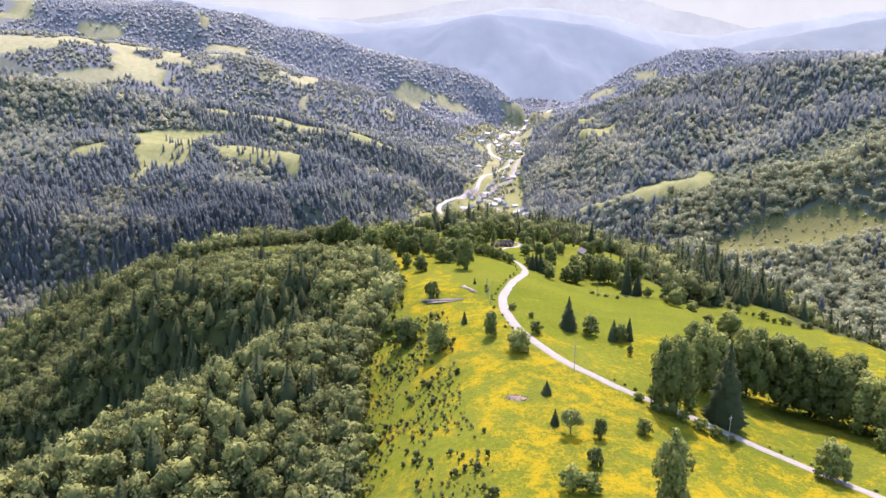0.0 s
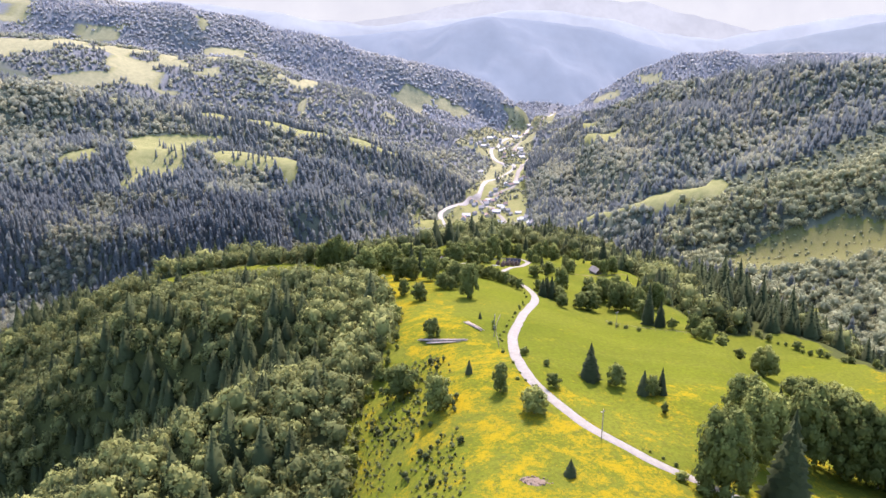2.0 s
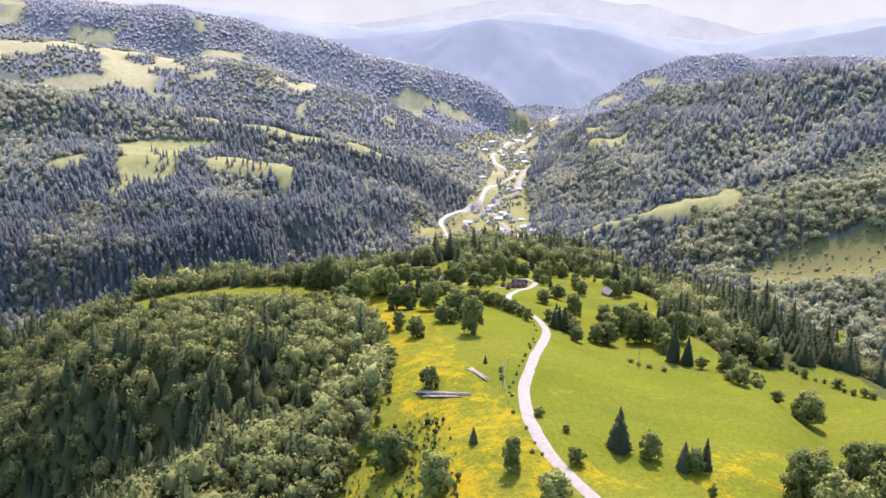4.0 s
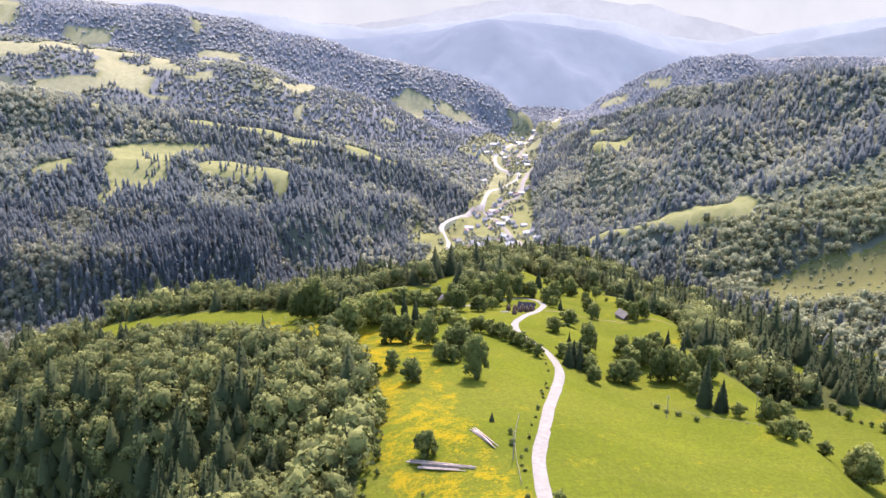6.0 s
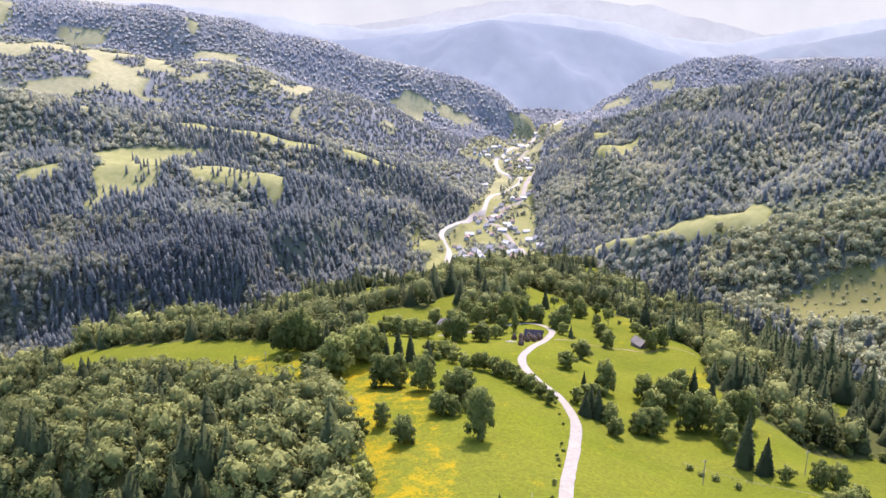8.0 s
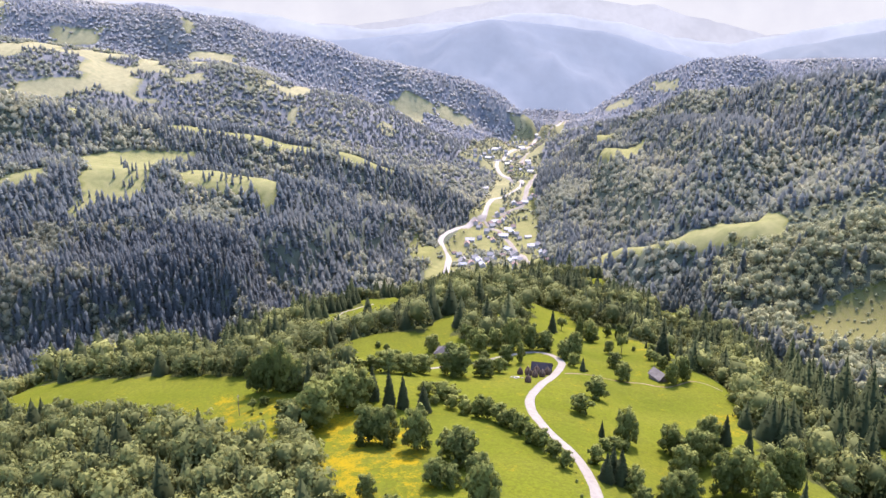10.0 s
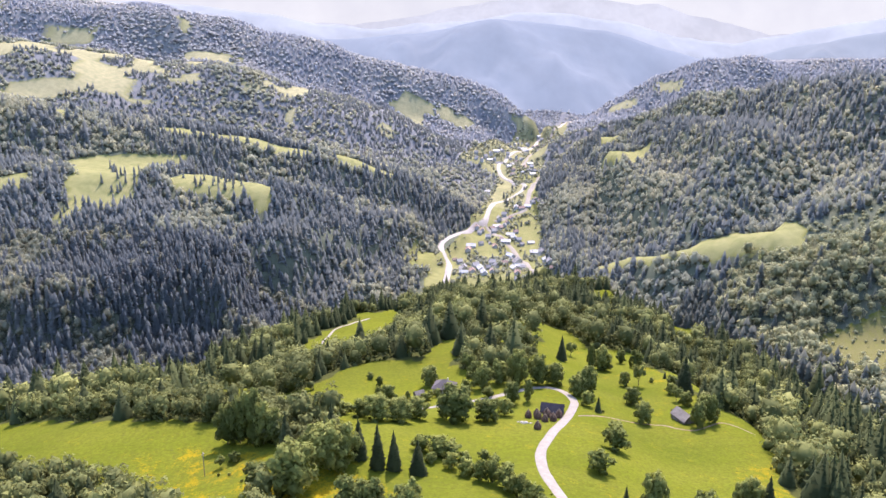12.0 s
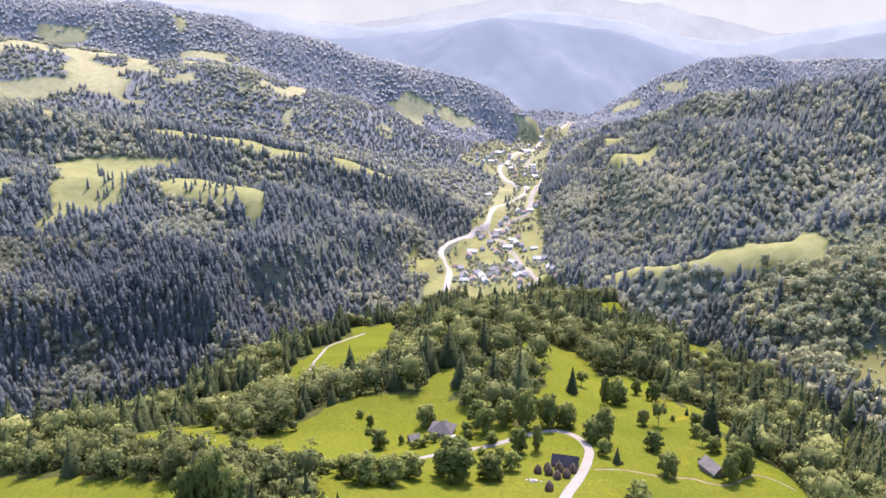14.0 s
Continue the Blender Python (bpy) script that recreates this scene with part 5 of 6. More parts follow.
def plant_singles():
    rng = random.Random(5)
    rows = ((MEADOW_TREES, BROADLEAF, "leafy green tree standing alone on the flowering meadow", "tree", "meadow trees"),
            (MEADOW_SPRUCES, SPRUCES, "small dark spruce standing on the meadow", "spruce", "meadow spruces"),
            (MEADOW_SHRUBS, SHRUBS, "rounded dark green shrub in the meadow grass", "shrub", "meadow shrubs"),
            (ROADSIDE_SHRUBS, SHRUBS, "low leafy shrub at the edge of the gravel road", "shrub", "roadside shrubs"),
            (GROVE_TREES, BIG, "tall broad green tree in the grove beside the road", "tree", "grove trees"),
            ([(75.6, 186.2, 23.0, 11.6), (92.5, 230, 14, 5.6)], SPRUCES, "tall dark spruce at the edge of the grove", "spruce", "grove spruces"),
            (CREST_TREES, BROADLEAF, "dense green tree of the copse on the crest", "tree", "copse trees"),
            (CREST_SPRUCES, SPRUCES, "slender dark spruce in the copse on the crest", "spruce", "copse spruces"),
            (HEDGE_SHRUBS, SHRUBS, "tall leafy hedge shrub between two meadows", "shrub", "hedge shrubs"),
            (EAST_TREES, BROADLEAF, "round green tree on the mown farm meadow", "tree", "farm meadow trees"),
            (EAST_SHRUBS, SHRUBS, "big dark green bush on the mown farm meadow", "shrub", "farm meadow shrubs"),
            (EAST_SPRUCES, SPRUCES, "dark spruce beside the bend of the road", "spruce", "bend spruces"),
            (HEDGEROW_TREES, BROADLEAF, "dense green tree in the hedgerow across the slope", "tree", "hedgerow trees"),
            (HEDGEROW_SPRUCES, SPRUCES, "pointed dark spruce at the end of the hedgerow", "spruce", "hedgerow spruces"),
            (HEDGEROW_SHRUBS, SHRUBS, "small leafy shrub along the meadow boundary", "shrub", "boundary shrubs"),
            (FARM_TREES, BROADLEAF, "full green tree near the farmhouse and road", "tree", "farmyard trees"),
            (FARM_SHRUBS, SHRUBS, "leafy shrub near the farmhouse", "shrub", "farmyard shrubs"),
            (BEND_TREES, BROADLEAF, "green tree on the grass near the road bend", "tree", "bend trees"),
            (AIRY_TREES, AIRY, "thin-crowned light green tree with a visible trunk", "tree", "light trees"),
            (BEND_SHRUBS, SHRUBS, "small shrub on the grass near the barn", "shrub", "barn shrubs"),
            (COPSE_SHRUBS, SHRUBS, "leafy shrub on the grass between copse and farm", "shrub", "copse shrubs"),
            (BEND_SPRUCES, SPRUCES, "dark spruce at the edge of the farm meadow", "spruce", "meadow edge spruces"))
    for places, kinds, label, category, group in rows:
        for k, (x, y, tall, wide) in enumerate(places):
            stand(kinds[(k + len(places)) % len(kinds)], x, y, wide * 1.14, tall * 1.05, rng.uniform(0, 360), label, category, group)
    # junipers and young thorn on the steep side of the crest
    n = 0
    while n < 290:
        x, y = rng.uniform(-28, 12), rng.uniform(120, 258)
        clump = float(rough(x, y, 14, 51)) + 0.5 * float(rough(x, y, 5, 52))
        if clump < -0.10 - 0.25 * (rng.random() > 0.85) or x > 10 - 0.10 * (y - 150) + 6 * float(rough(x, y, 30, 53)) or not inside(x, y, MEADOWS["main"]):
            continue
        tall = 0.6 + 1.9 * rng.random() ** 1.8
        stand(JUNIPERS[n % len(JUNIPERS)], x, y, tall * rng.uniform(0.7, 1.15), tall, rng.uniform(0, 360), "small dark juniper bush on the steep flowering slope", "juniper", "junipers on the slope")
        n += 1
    xs, ys, spread = jittered(-28, 12, 120, 262, 2.0, 55)
    keep = inside(xs, ys, MEADOWS["main"]) & (xs < 9 - 0.10 * (ys - 150)) & (rough(xs, ys, 10, 54) + 0.5 * rough(xs, ys, 4, 56) > -0.10)
    xs, ys = xs[keep], ys[keep]
    tall = 0.4 + 1.5 * spread.beta(1.3, 2.6, len(xs))
    planted("juniper_scrub", LEAFY_FAR, xs, ys, tall * 0.9, tall, JUNIPER, "low young juniper scrub on the steep slope", spread, "scrub", 0.05)
    # bright young growth where the wood meets the flowers
    for x, y in smooth_line([(-24, 344), (-18, 303), (-17, 274), (-20, 258), (-25, 240), (-26, 222), (-23, 200), (-19, 175), (-19, 150)], 4.2):
        tall = rng.uniform(1.6, 5.2)
        stand(SHRUBS[rng.randrange(len(SHRUBS))], x + rng.uniform(-2.5, 2.0), y + rng.uniform(-2, 2), tall * rng.uniform(0.75, 1.2), tall, rng.uniform(0, 360), "bright green shrub where wood meets meadow", "shrub", "wood edge shrubs")
    # low growth on the verges of the road
    for line, off, group in (([(36, 336), (30, 310), (26, 290), (22.5, 272), (21.4, 252), (25, 227)], -3.2, "verge shrubs"), ([(33, 407), (38.5, 384), (40, 356)], -3.4, "verge shrubs"),
                             ([(42, 197), (59, 186), (78, 179), (91, 168), (108, 142)], 3.6, "verge shrubs")):
        for x, y in smooth_line(line, 3.0):
            if rng.random() < 0.7:
                tall = rng.uniform(0.35, 1.1)
                stand(SHRUBS[rng.randrange(len(SHRUBS))], x + off + rng.uniform(-0.9, 0.9), y + rng.uniform(-1, 1), tall * rng.uniform(0.9, 1.6), tall, rng.uniform(0, 360), "knee-high weeds and shrub on the road verge", "shrub", group)
    # hedges along the lower edges of the fields
    for line, group in (([(113, 396), (150, 392), (170, 356), (200, 316)], "field edge shrubs"), ([(-62, 418), (-40, 396)], "wall shrubs")):
        pts = smooth_line(line, 4.5)
        for x, y in pts:
            tall = rng.uniform(1.2, 4.6) if group == "field edge shrubs" else rng.uniform(0.6, 1.3)
            stand(SHRUBS[rng.randrange(len(SHRUBS))], x + rng.uniform(-2, 2), y + rng.uniform(-2, 2), tall * rng.uniform(0.8, 1.3), tall, rng.uniform(0, 360), "low shrub along the edge of a field", "shrub", group)


plant_singles()

# ---------------------------------------------------------------- farm buildings
def at_ground(x, y, turn=0.0, sink=0.1):
    return pose(x, y, float(ground_at(x, y)) - sink, 0, 0, turn)


def roof_slope(x0, x1, y_eave, z_eave, z_ridge, thick):
    """One leaning slab from an eave at y_eave to the ridge over y = 0."""
    v = [(x0, y_eave, z_eave), (x1, y_eave, z_eave), (x1, 0, z_ridge), (x0, 0, z_ridge)]
    v += [(x, y, z + thick) for x, y, z in v]
    return v, [(0, 3, 2, 1), (4, 5, 6, 7), (0, 1, 5, 4), (1, 2, 6, 5), (2, 3, 7, 6), (3, 0, 4, 7)]


def gabled(root, length, width, wall, ridge, wall_material, roof_material, over=0.5, base=0.8):
    """Walls with gables and two roof slopes with eaves."""
    a, b = length / 2, width / 2
    v = [(-a, -b, -base), (a, -b, -base), (a, b, -base), (-a, b, -base), (-a, -b, wall), (a, -b, wall), (a, b, wall), (-a, b, wall), (-a, 0, ridge - 0.05), (a, 0, ridge - 0.05)]
    f = [(0, 1, 5, 4), (2, 3, 7, 6), (1, 2, 6, 9, 5), (3, 0, 4, 8, 7), (0, 3, 2, 1)]
    part("wall", mesh_of("wall", v, f, wall_material), root)
    pitch = (ridge - wall) / b
    for s in (-1, 1):
        part("roof", mesh_of("roof", *roof_slope(-a - over, a + over, s * (b + over), wall - over * pitch, ridge, 0.12), roof_material), root)


def boards(root, length, width, wall, material, rng):
    """Upright cladding boards on the long sides, each a piece of its own."""
    n = int(length / 0.45)
    me = mesh_of("board", *slab(-0.19, -0.02, 0, 0.19, 0.02, wall - 0.05), material)
    for s in (-1, 1):
        for k in range(n):
            b = part("board", me, root)
            b.location = (-length / 2 + (k + 0.5) * length / n, s * (width / 2 + 0.02 + rng.uniform(0, 0.015)), 0)


def barn():
    rng = random.Random(3)
    root = thing("barn", "weathered wooden barn with a grey shingle roof on the meadow", "barn", at_ground(94.6, 494.5, -70))
    gabled(root, 7.8, 4.9, 2.1, 4.3, OLD_WOOD, SHINGLE, 0.5)
    boards(root, 7.8, 4.9, 2.1, OLD_WOOD, rng)
    door = part("door", mesh_of("door", *slab(-1.0, -2.57, 0, 1.0, -2.51, 1.9), OLD_WOOD), root, "closed plank barn door")
    part("batten", mesh_of("batten", *slab(-0.95, -2.60, 0.9, 0.95, -2.57, 1.05), POLE_WOOD), door)


def window(root, x, y, z, w, h, turn):
    frame_part = part("window", mesh_of("window", *merged([slab(-w / 2, -0.05, 0, -w / 2 + 0.09, 0.05, h), slab(w / 2 - 0.09, -0.05, 0, w / 2, 0.05, h), slab(-w / 2, -0.05, 0, w / 2, 0.05, 0.09),
                                                           slab(-w / 2, -0.05, h - 0.09, w / 2, 0.05, h), slab(-0.04, -0.04, 0, 0.04, 0.04, h)]), POLE_WOOD), root)
    frame_part.matrix_basis = pose(x, y, z, 0, 0, turn)
    part("pane", mesh_of("pane", *slab(-w / 2 + 0.05, -0.02, 0.05, w / 2 - 0.05, 0.02, h - 0.05), PANE), frame_part)


def hip_roof(a, b, z, top, ridge, thick=0.14):
    v = [(-a, -b, z), (a, -b, z), (a, b, z), (-a, b, z), (-ridge, 0, top), (ridge, 0, top), (-a, -b, z - thick), (a, -b, z - thick), (a, b, z - thick), (-a, b, z - thick)]
    return v, [(0, 1, 5, 4), (1, 2, 5), (2, 3, 4, 5), (3, 0, 4), (6, 7, 1, 0), (7, 8, 2, 1), (8, 9, 3, 2), (9, 6, 0, 3), (9, 8, 7, 6)]


def farmhouse():
    root = thing("house", "white farmhouse with a dark hipped slate roof beneath trees", "house", at_ground(1.5, 520, -14))
    part("wall", mesh_of("wall", *slab(-4.0, -3.6, -0.8, 4.0, 3.6, 2.7), PLASTER), root)
    part("roof", mesh_of("roof", *hip_roof(4.7, 4.3, 2.7, 5.6, 0.5), HOUSE_ROOF), root)
    part("chimney", mesh_of("chimney", *slab(0.9, 0.9, 3.9, 1.4, 1.4, 5.9), PLASTER), root)
    porch = part("porch", mesh_of("porch", *slab(2.6, -6.2, -0.8, 5.8, -3.65, 2.3), PLASTER), root, "white flat-roofed porch")
    part("porch_roof", mesh_of("porch_roof", *slab(2.4, -6.5, 2.3, 6.1, -3.7, 2.48), SHEET_ROOF), porch)
    for x in (-2.8, -0.6, 1.5):
        window(root, x, -3.63, 0.9, 1.0, 1.3, 0)
    for y in (-2, 1.6):
        window(root, -4.03, y, 0.9, 1.0, 1.3, 90)
        window(root, 4.03, y, 0.9, 1.0, 1.3, 90)
    part("door", mesh_of("door", *slab(3.7, -6.25, 0, 4.7, -6.18, 2.05), OLD_WOOD), root)


def small_shed():
    root = thing("shed", "small grey wooden shed beside the farmhouse", "shed", at_ground(-9, 515, 28))
    gabled(root, 3.8, 3.0, 1.9, 3.2, OLD_WOOD, SHINGLE, 0.3)
    part("door", mesh_of("door", *slab(-0.45, -1.56, 0, 0.45, -1.51, 1.8), OLD_WOOD), root)


def stack_barn():
    root = thing("barn", "low barn with long dark slate roof by the road bend", "barn", at_ground(41.8, 482.3, -14))
    gabled(root, 7.8, 4.6, 1.7, 3.8, OLD_WOOD, SLATE, 0.5)
    seam = mesh_of("seam", *tube((0, -2.80, 1.34), (0, 0, 3.96), 0.05, 0.05, 4), SLATE)
    for k in range(13):
        b = part("seam", seam, root)
        b.location = (-4.2 + 0.70 * k, 0, 0)
    part("door", mesh_of("door", *slab(-1.1, -2.38, 0, 1.1, -2.31, 1.55), OLD_WOOD), root)


def haystacks():
    rng = random.Random(8)
    bodies = []
    for k in range(3):
        me = mesh_of("hay", *lathe([(1.25, 0), (1.55, 0.5), (1.62, 1.3), (1.4, 2.2), (0.95, 3.1), (0.45, 3.8), (0.08, 4.2)], 14, 0.07, rng), HAY)
        cap = []
        for s in range(5):
            w = 2 * math.pi * s / 5 + 0.4
            c, d = math.cos(w), math.sin(w)
            cap += [tube((0.05 * c, 0.05 * d, 4.25), (0.98 * c, 0.98 * d, 3.15), 0.06, 0.06, 4), tube((0.98 * c, 0.98 * d, 3.15), (1.5 * c, 1.5 * d, 2.15), 0.06, 0.05, 4)]
        bodies.append((me, mesh_of("branches", *merged(cap), HAY_EDGE), mesh_of("pole", *tube((0, 0, -0.3), (0.05, 0.02, 4.7), 0.06, 0.04, 6), POLE_WOOD)))
    for k, (x, y, s) in enumerate([(32.0, 474.4, 0.80), (35.3, 473.2, 0.86), (39.0, 476.6, 0.92), (37.4, 469.6, 0.80), (40.6, 471.2, 0.84), (43.4, 476.4, 0.84), (35.4, 477.4, 0.76), (33.6, 459.6, 0.82)]):
        root = thing("haystack", "dark brown conical haystack with weighting branches and pole" if k < 7 else "single dark haystack apart from the others", "haystack",
                     at_ground(x, y, rng.uniform(0, 360), 0.05) @ Matrix.Diagonal((s, s, s * 0.95, 1)), "haystacks by the barn")
        hay, branches, pole = bodies[k % 3]
        part("hay", hay, root)
        part("branches", branches, root, "bleached branches laid over the hay")
        part("pole", pole, root)


def rocks(name, label, x, y, count, spread, size, material, seed, group=""):
    rng = random.Random(seed)
    root = thing(name, label, "stones", at_ground(x, y, 0, 0.0), group)
    shapes = []
    for k in range(4):
        v = ICO_V * np.array([[rng.uniform(0.7, 1.2)] for _ in range(12)]) * (1, 0.85, 0.6)
        shapes.append(mesh_of("stone", v, ICO_F, material))
    for k in range(count):
        b = part("stone", shapes[k % 4], root)
        dx, dy = rng.gauss(0, spread), rng.gauss(0, spread * 0.6)
        s = size * rng.uniform(0.4, 1.2)
        b.matrix_basis = Matrix.Translation((dx, dy, float(ground_at(x + dx, y + dy)) - float(ground_at(x, y)) + s * 0.25 + 0.25 * math.exp(-(dx * dx + dy * dy) / spread ** 2))) @ pose(0, 0, 0, rng.uniform(-20, 20), rng.uniform(-20, 20), rng.uniform(0, 360)) @ Matrix.Scale(s, 4)


def earth_heap(x, y):
    """A low uneven mound with a few stones."""
    rng = random.Random(5)
    root = thing("earth_heap", "low heap of pinkish bare earth among the flowers", "earth", at_ground(x, y, -12, 0.05))
    v, f = lathe([(1.0, -0.12), (0.95, 0.05), (0.78, 0.16), (0.52, 0.26), (0.30, 0.22), (0.10, 0.30)], 22, 0.30, rng)
    part("mound", mesh_of("mound", np.array(v) * (3.0, 1.5, 1.0), f, BARE_EARTH), root)
    for k in range(34):
        w, r = rng.uniform(0, 6.3), rng.uniform(0.2, 1.2)
        s = rng.uniform(0.10, 0.30)
        part("stone", mesh_of("stone", ICO_V * s + (3.0 * r * math.cos(w), 1.5 * r * math.sin(w), 0.15), ICO_F, BARE_EARTH), root)


def log_pile(label, a, b, count, width, seed):
    """Long peeled trunks lying side by side and upon one another."""
    rng = random.Random(seed)
    a, b = Vector((*a, float(ground_at(*a)))), Vector((*b, float(ground_at(*b))))
    root = thing("log_pile", label, "logs", Matrix.Translation(a), "felled logs")
    way = (b - a)
    side = Vector((way.y, -way.x, 0)).normalized()
    for k in range(count):
        s0 = rng.uniform(0.0, 0.34)
        s1 = min(1.0, s0 + rng.uniform(0.45, 0.68))
        layer = 0 if k < count * 0.6 else 1
        o0 = (k % max(1, int(count * 0.6)) / (count * 0.6) - 0.5) * width + rng.uniform(-0.2, 0.2)
        o1 = o0 * 0.8 + rng.uniform(-0.5, 0.5)
        r = rng.uniform(0.14, 0.22)
        ends = []
        for s, o in ((s0, o0), (s1, o1)):
            p = a + way * s + side * o
            ends.append(Vector((p.x, p.y, float(ground_at(p.x, p.y)) + 0.2 + 0.34 * layer)) - a)
        part("log", mesh_of("log", *tube(ends[0], ends[1], r, r * 0.75, 8), LOG_WOOD), root)


def utility_poles():
    pole = mesh_of("post", *tube((0, 0, -0.8), (0.06, 0, 7.8), 0.12, 0.09, 8), POLE_WOOD)
    arm = mesh_of("crossarm", *slab(-0.7, -0.06, 7.2, 0.7, 0.06, 7.34), POLE_WOOD)
    cup = mesh_of("insulator", *lathe([(0.04, 0), (0.06, 0.04), (0.05, 0.12), (0.02, 0.16)], 8), PLASTER)
    for x, y, turn in ((72.6, 174.5, 35), (37, 198.9, 40), (16.4, 271, 70), (70.9, 333.6, 20), (104.1, 345, 15), (-67.6, 420, 80)):
        root = thing("utility_pole", "slim grey wooden utility pole standing in the meadow", "pole", at_ground(x, y, turn), "utility poles")
        part("post", pole, root)
        part("crossarm", arm, root)
        for dx in (-0.6, 0, 0.6):
            part("insulator", cup, root).location = (dx, 0, 7.34 if dx else 7.75)


def fence_posts():
    rng = random.Random(12)
    me = mesh_of("post", *tube((0, 0, -0.4), (0.03, 0, 1.25), 0.07, 0.055, 6), POLE_WOOD)
    rail = mesh_of("rail", *tube((0, 0, 0), (1, 0, 0), 0.04, 0.04, 5), POLE_WOOD)
    for line in ([(70, 348), (84, 336), (100, 326)], [(20.5, 300), (17.6, 280), (17, 258)]):
        root = thing("fence", "weathered post and rail fence along the meadow", "fence", at_ground(*line[0]), "fences")
        base = root.matrix_basis.translation
        spots = [Vector((x, y, float(ground_at(x, y)))) for x, y in smooth_line(line, 3.2)]
        for p in spots:
            b = part("post", me, root)
            b.matrix_basis = Matrix.Translation(p - base) @ pose(0, 0, 0, rng.uniform(-5, 5), rng.uniform(-5, 5), rng.uniform(0, 360))
        for p, q in zip(spots, spots[1:]):
            b = part("rail", rail, root)
            d = q - p
            b.matrix_basis = Matrix.Translation(p - base + Vector((0, 0, 0.95))) @ d.to_track_quat("X", "Z").to_matrix().to_4x4() @ Matrix.Diagonal((d.length, 1, 1, 1))


barn()
farmhouse()
small_shed()
stack_barn()
haystacks()
rocks("stone_heap", "low heap of pale stones beside the haystacks", 29.6, 466.6, 26, 0.95, 0.55, PALE_STONE, 4)
earth_heap(19.4, 179.8)
log_pile("long pile of pale peeled logs lying across the meadow", (-9.5, 275.7), (9.0, 265.5), 15, 2.2, 6)
log_pile("stack of pale peeled logs lying down the slope", (7.2, 289.5), (14.2, 274.5), 11, 1.8, 7)
utility_poles()
fence_posts()
rocks("stone_heap", "long bank of pale bare earth and stones on the grass", -90, 514, 60, 3.0, 0.55, PALE_STONE, 9)


# ---------------------------------------------------------------- the village on the valley floor


def village():
    rng = random.Random(21)
    kinds = []
    for k, (length, width, wall, ridge, roof) in enumerate(((10, 8, 4.6, 8.2, TILE_RED), (12, 8.5, 3.4, 6.8, TILE_RED), (9, 8, 5.2, 8.6, VILLAGE_ROOF), (14, 8, 3.2, 6.2, SHEET_ROOF), (8, 7, 3.2, 6.4, VILLAGE_ROOF))):
        kinds.append((length, width, wall, ridge, roof, [None]))
    spots = list(VILLAGE)
    for x, y in VILLAGE:
        if rng.random() < 0.6:
            w, d = rng.uniform(0, 6.28), rng.uniform(12, 17)
            spot = (x + d * math.cos(w), y + 1.4 * d * math.sin(w))
            if all((spot[0] - a) ** 2 + (spot[1] - b) ** 2 > 100 for a, b in spots) and min(float(near_line(spot[0], spot[1], [(a, b, 0) for a, b in way])[0]) for way in VILLAGE_ROADS) > 110:
                spots.append(spot)
    for k, (x, y) in enumerate(spots):
        i = rng.choice((0, 1, 2, 2, 3, 3, 4))
        length, width, wall, ridge, roof, first = kinds[i]
        m = at_ground(x, y, rng.choice((10, 100)) + rng.uniform(-18, 18), 0.2) @ Matrix.Scale(rng.uniform(0.74, 1.06), 4)
        label = ("white village house with a faded red tiled roof", "long white village house with a red roof", "tall white village house with a grey roof", "long pale shed with a zinc sheet roof", "small white cottage with a grey roof")[i]
        if first[0] is None:
            root = thing("house", label, "house", m, "village houses")
            gabled(root, length, width, wall, ridge, PLASTER, roof, 0.6, 2.5)
            part("chimney", mesh_of("chimney", *slab(1.5, 0.8, wall, 2.2, 1.5, ridge + 0.6), PLASTER), root)
            for wx in (-length / 3, 0, length / 3):
                for s in (-1, 1):
                    part("window", mesh_of("window", *slab(wx - 0.6, s * (width / 2 + 0.03) - 0.03, 1.0, wx + 0.6, s * (width / 2 + 0.03) + 0.03, 2.4), PANE), root)
            first[0] = root
        else:
            copy_thing(first[0], m)


village()


# ---------------------------------------------------------------- ranges beyond the district
def far_range(name, label, crest, depth, drop, material, seed):
    """A mountain range: a crest with spurs running down towards the valley."""
    line = smooth_line([p[:2] for p in crest], 18)
    z = np.interp(line[:, 0], [p[0] for p in crest], [p[2] for p in crest])
    z = z + rough(line[:, 0], line[:, 1], 160, seed) * 16 + rough(line[:, 0], line[:, 1], 55, seed + 1) * 7
    rows = []
    steps = np.linspace(-0.3, 1, 34)
    for s in steps:
        y = line[:, 1] - depth * s
        spur = (rough(line[:, 0] + 0.3 * y, y * 0.6, 260, seed + 2) + 0.5 * rough(line[:, 0] - 0.2 * y, y * 0.7, 110, seed + 3) + 0.16 * rough(line[:, 0], y, 36, seed + 4)) * drop * 0.45 * min(1, abs(s) * 3)
        rows.append(np.stack([line[:, 0], y, z - drop * abs(s) ** 1.15 + spur], -1))
    v = np.stack(rows, 0)
    index = np.arange(v.shape[0] * v.shape[1]).reshape(v.shape[:2])
    quads = np.stack([index[:-1, :-1], index[1:, :-1], index[1:, 1:], index[:-1, 1:]], -1).reshape(-1, 4)
    tagged(new(name, mesh_of(name, v.reshape(-1, 3), quads, material, True)), label, "mountains", kind="structure")


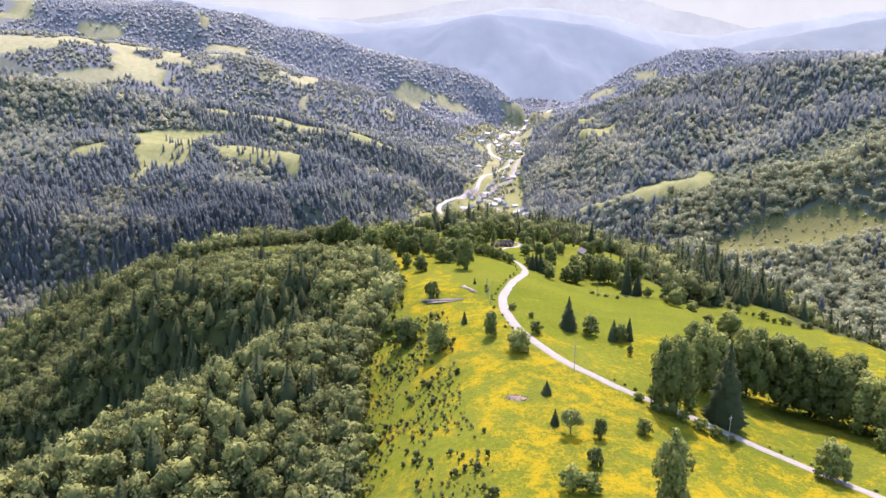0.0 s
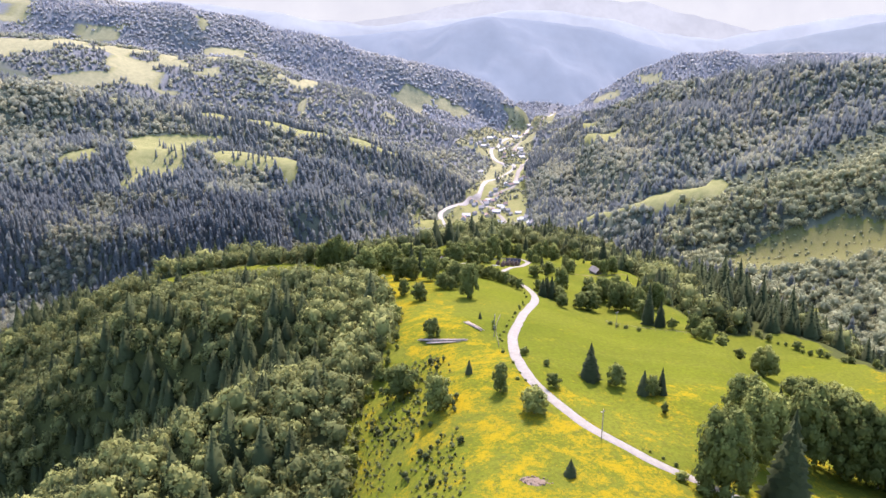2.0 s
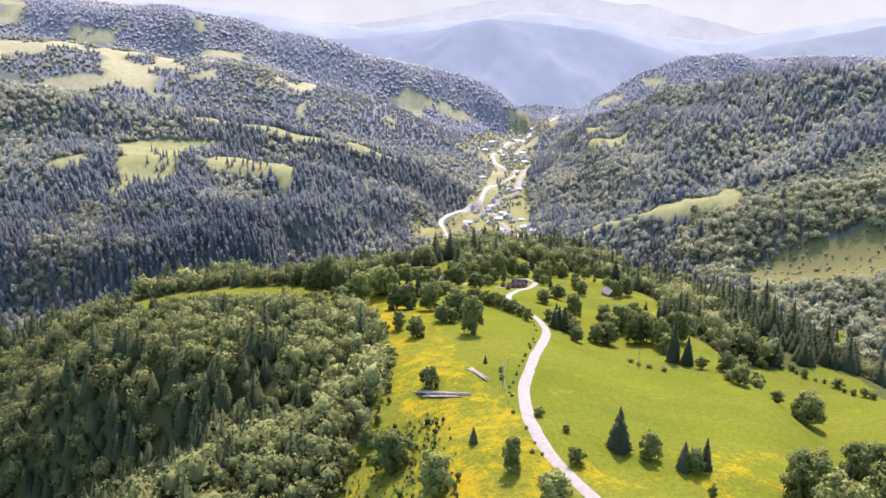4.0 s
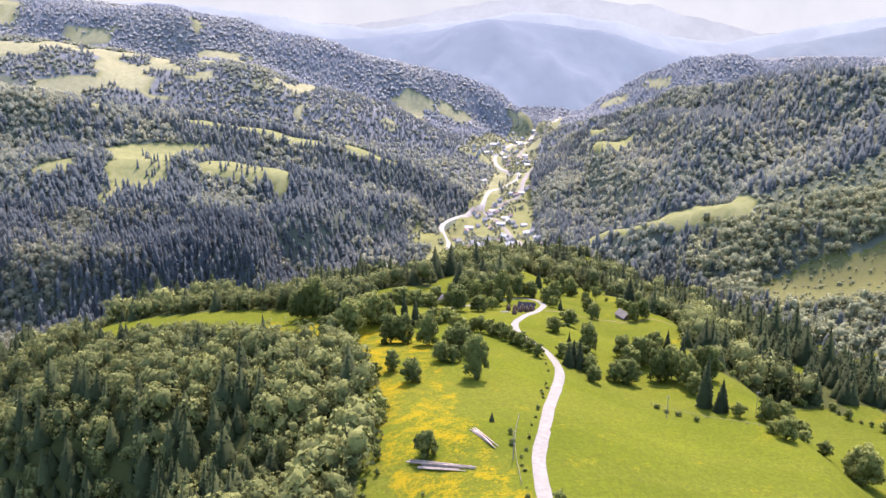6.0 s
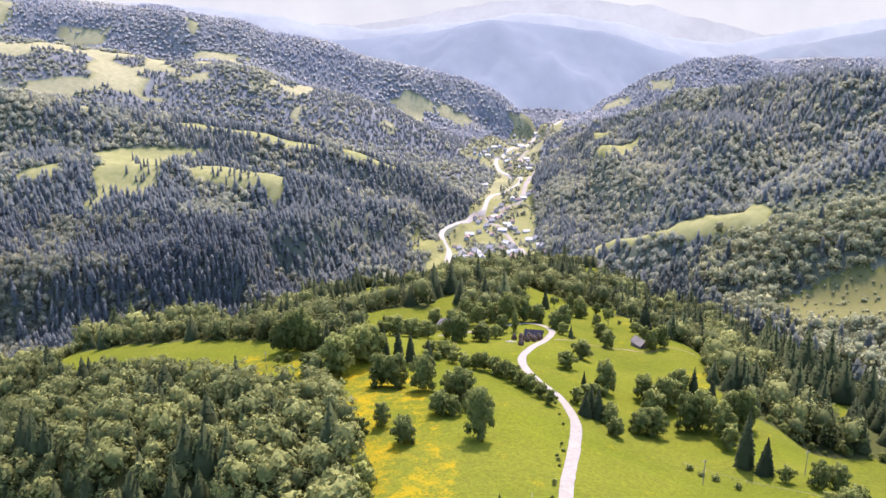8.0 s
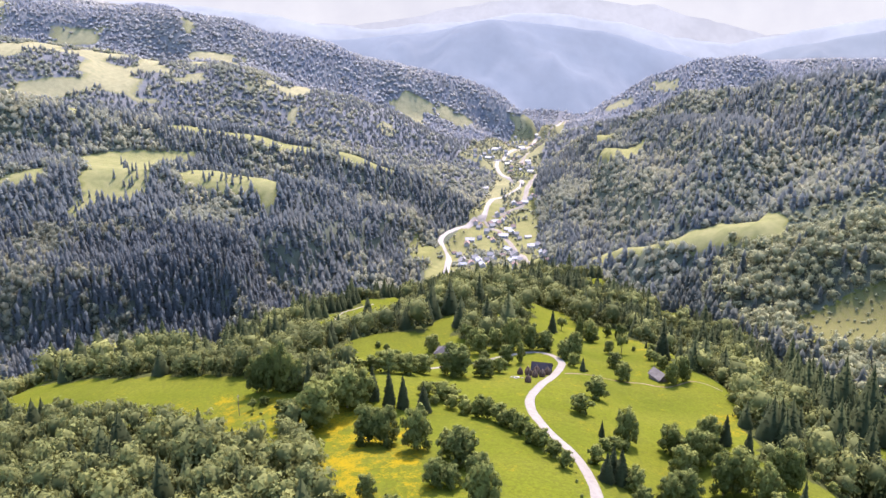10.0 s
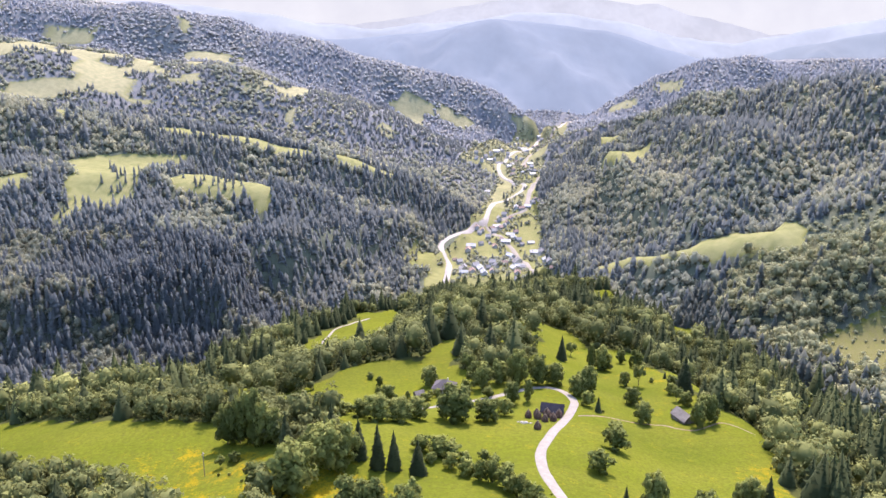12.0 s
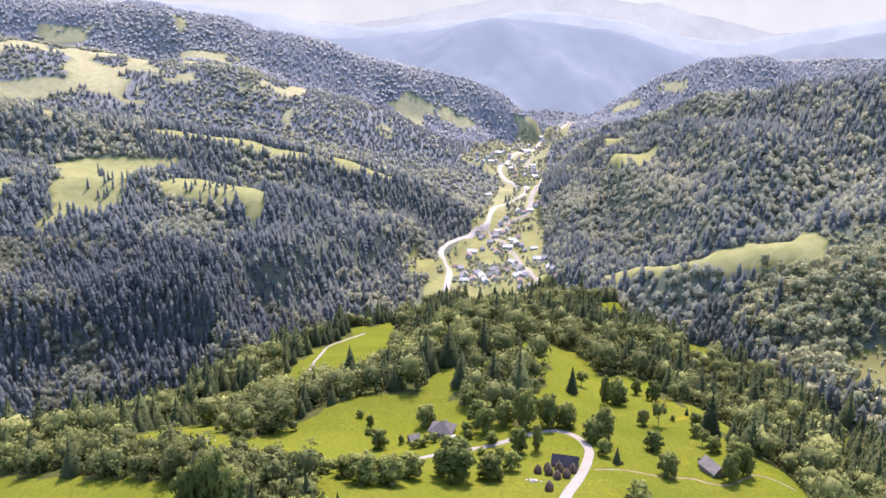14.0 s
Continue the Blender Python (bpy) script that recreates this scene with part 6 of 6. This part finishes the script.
# Each range glows faintly by its material, in place of real haze.
far_range("backdrop", "wooded mountain closing the head of the valley, blue in painted haze",
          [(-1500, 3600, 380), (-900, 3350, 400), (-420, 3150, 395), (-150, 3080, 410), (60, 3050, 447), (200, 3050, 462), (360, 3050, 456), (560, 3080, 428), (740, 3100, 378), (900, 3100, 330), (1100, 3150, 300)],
          420, 330, range_material("haze_glow_near_range", (0.04, 0.045, 0.05), (0.29, 0.345, 0.47)), 41)
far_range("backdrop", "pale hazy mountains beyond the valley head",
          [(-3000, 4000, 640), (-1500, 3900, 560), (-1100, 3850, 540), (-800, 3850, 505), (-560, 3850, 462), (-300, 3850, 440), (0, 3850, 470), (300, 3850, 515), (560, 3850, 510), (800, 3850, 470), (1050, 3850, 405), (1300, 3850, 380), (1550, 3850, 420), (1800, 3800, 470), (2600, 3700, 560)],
          500, 420, range_material("haze_glow_middle_range", (0.06, 0.07, 0.08), (0.42, 0.455, 0.54)), 51)
far_range("backdrop", "farthest mountains under the bright sky, very pale in painted haze",
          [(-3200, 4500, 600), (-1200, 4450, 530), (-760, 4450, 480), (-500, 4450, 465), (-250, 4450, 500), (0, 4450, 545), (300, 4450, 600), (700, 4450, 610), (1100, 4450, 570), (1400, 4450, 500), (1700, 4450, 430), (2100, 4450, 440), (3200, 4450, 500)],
          300, 420, range_material("haze_glow_far_range", (0.04, 0.045, 0.05), (0.54, 0.56, 0.62)), 61)
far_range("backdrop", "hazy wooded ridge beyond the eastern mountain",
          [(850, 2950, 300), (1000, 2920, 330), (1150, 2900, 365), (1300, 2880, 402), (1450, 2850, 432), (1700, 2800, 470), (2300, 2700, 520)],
          300, 300, range_material("haze_glow_east_range", (0.04, 0.045, 0.05), (0.32, 0.37, 0.47)), 71)


def cloud_bank():
    """Bright hazy cloud above the last mountains: a tall, self-glowing billowing sheet, far beyond the district."""
    x, z = np.meshgrid(np.linspace(-3800, 3800, 90), np.linspace(150, 1500, 24))
    y = 4680 + 90 * rough(x, z * 2, 420, 81) + 40 * rough(x, z * 2, 150, 82) - 0.00001 * x * x
    s = Shade("glowing_hazy_cloud")
    drift = s.sum(s.noise(0.0016, 5), s.sum(s.noise(0.007, 4), 0.4, "MULTIPLY"))
    # The sheet's brightness is emission, drifting with noise; sunlight adds little.
    s.join(s.mix(s.span(drift, 0.5, 0.9), (0.136, 0.142, 0.152), (0.160, 0.166, 0.170)), s.bsdf.inputs["Emission Color"])
    s.bsdf.inputs["Emission Strength"].default_value = 0.94
    index = np.arange(x.size).reshape(x.shape)
    quads = np.stack([index[:-1, :-1], index[:-1, 1:], index[1:, 1:], index[1:, :-1]], -1).reshape(-1, 4)
    me = mesh_of("backdrop", np.stack([x, y, z], -1).reshape(-1, 3), quads, s.done((0.02, 0.02, 0.02), 1.0, 0.0), True)
    tagged(new("backdrop", me), "self-glowing hazy cloud low above the far mountains", "sky", kind="structure")


cloud_bank()
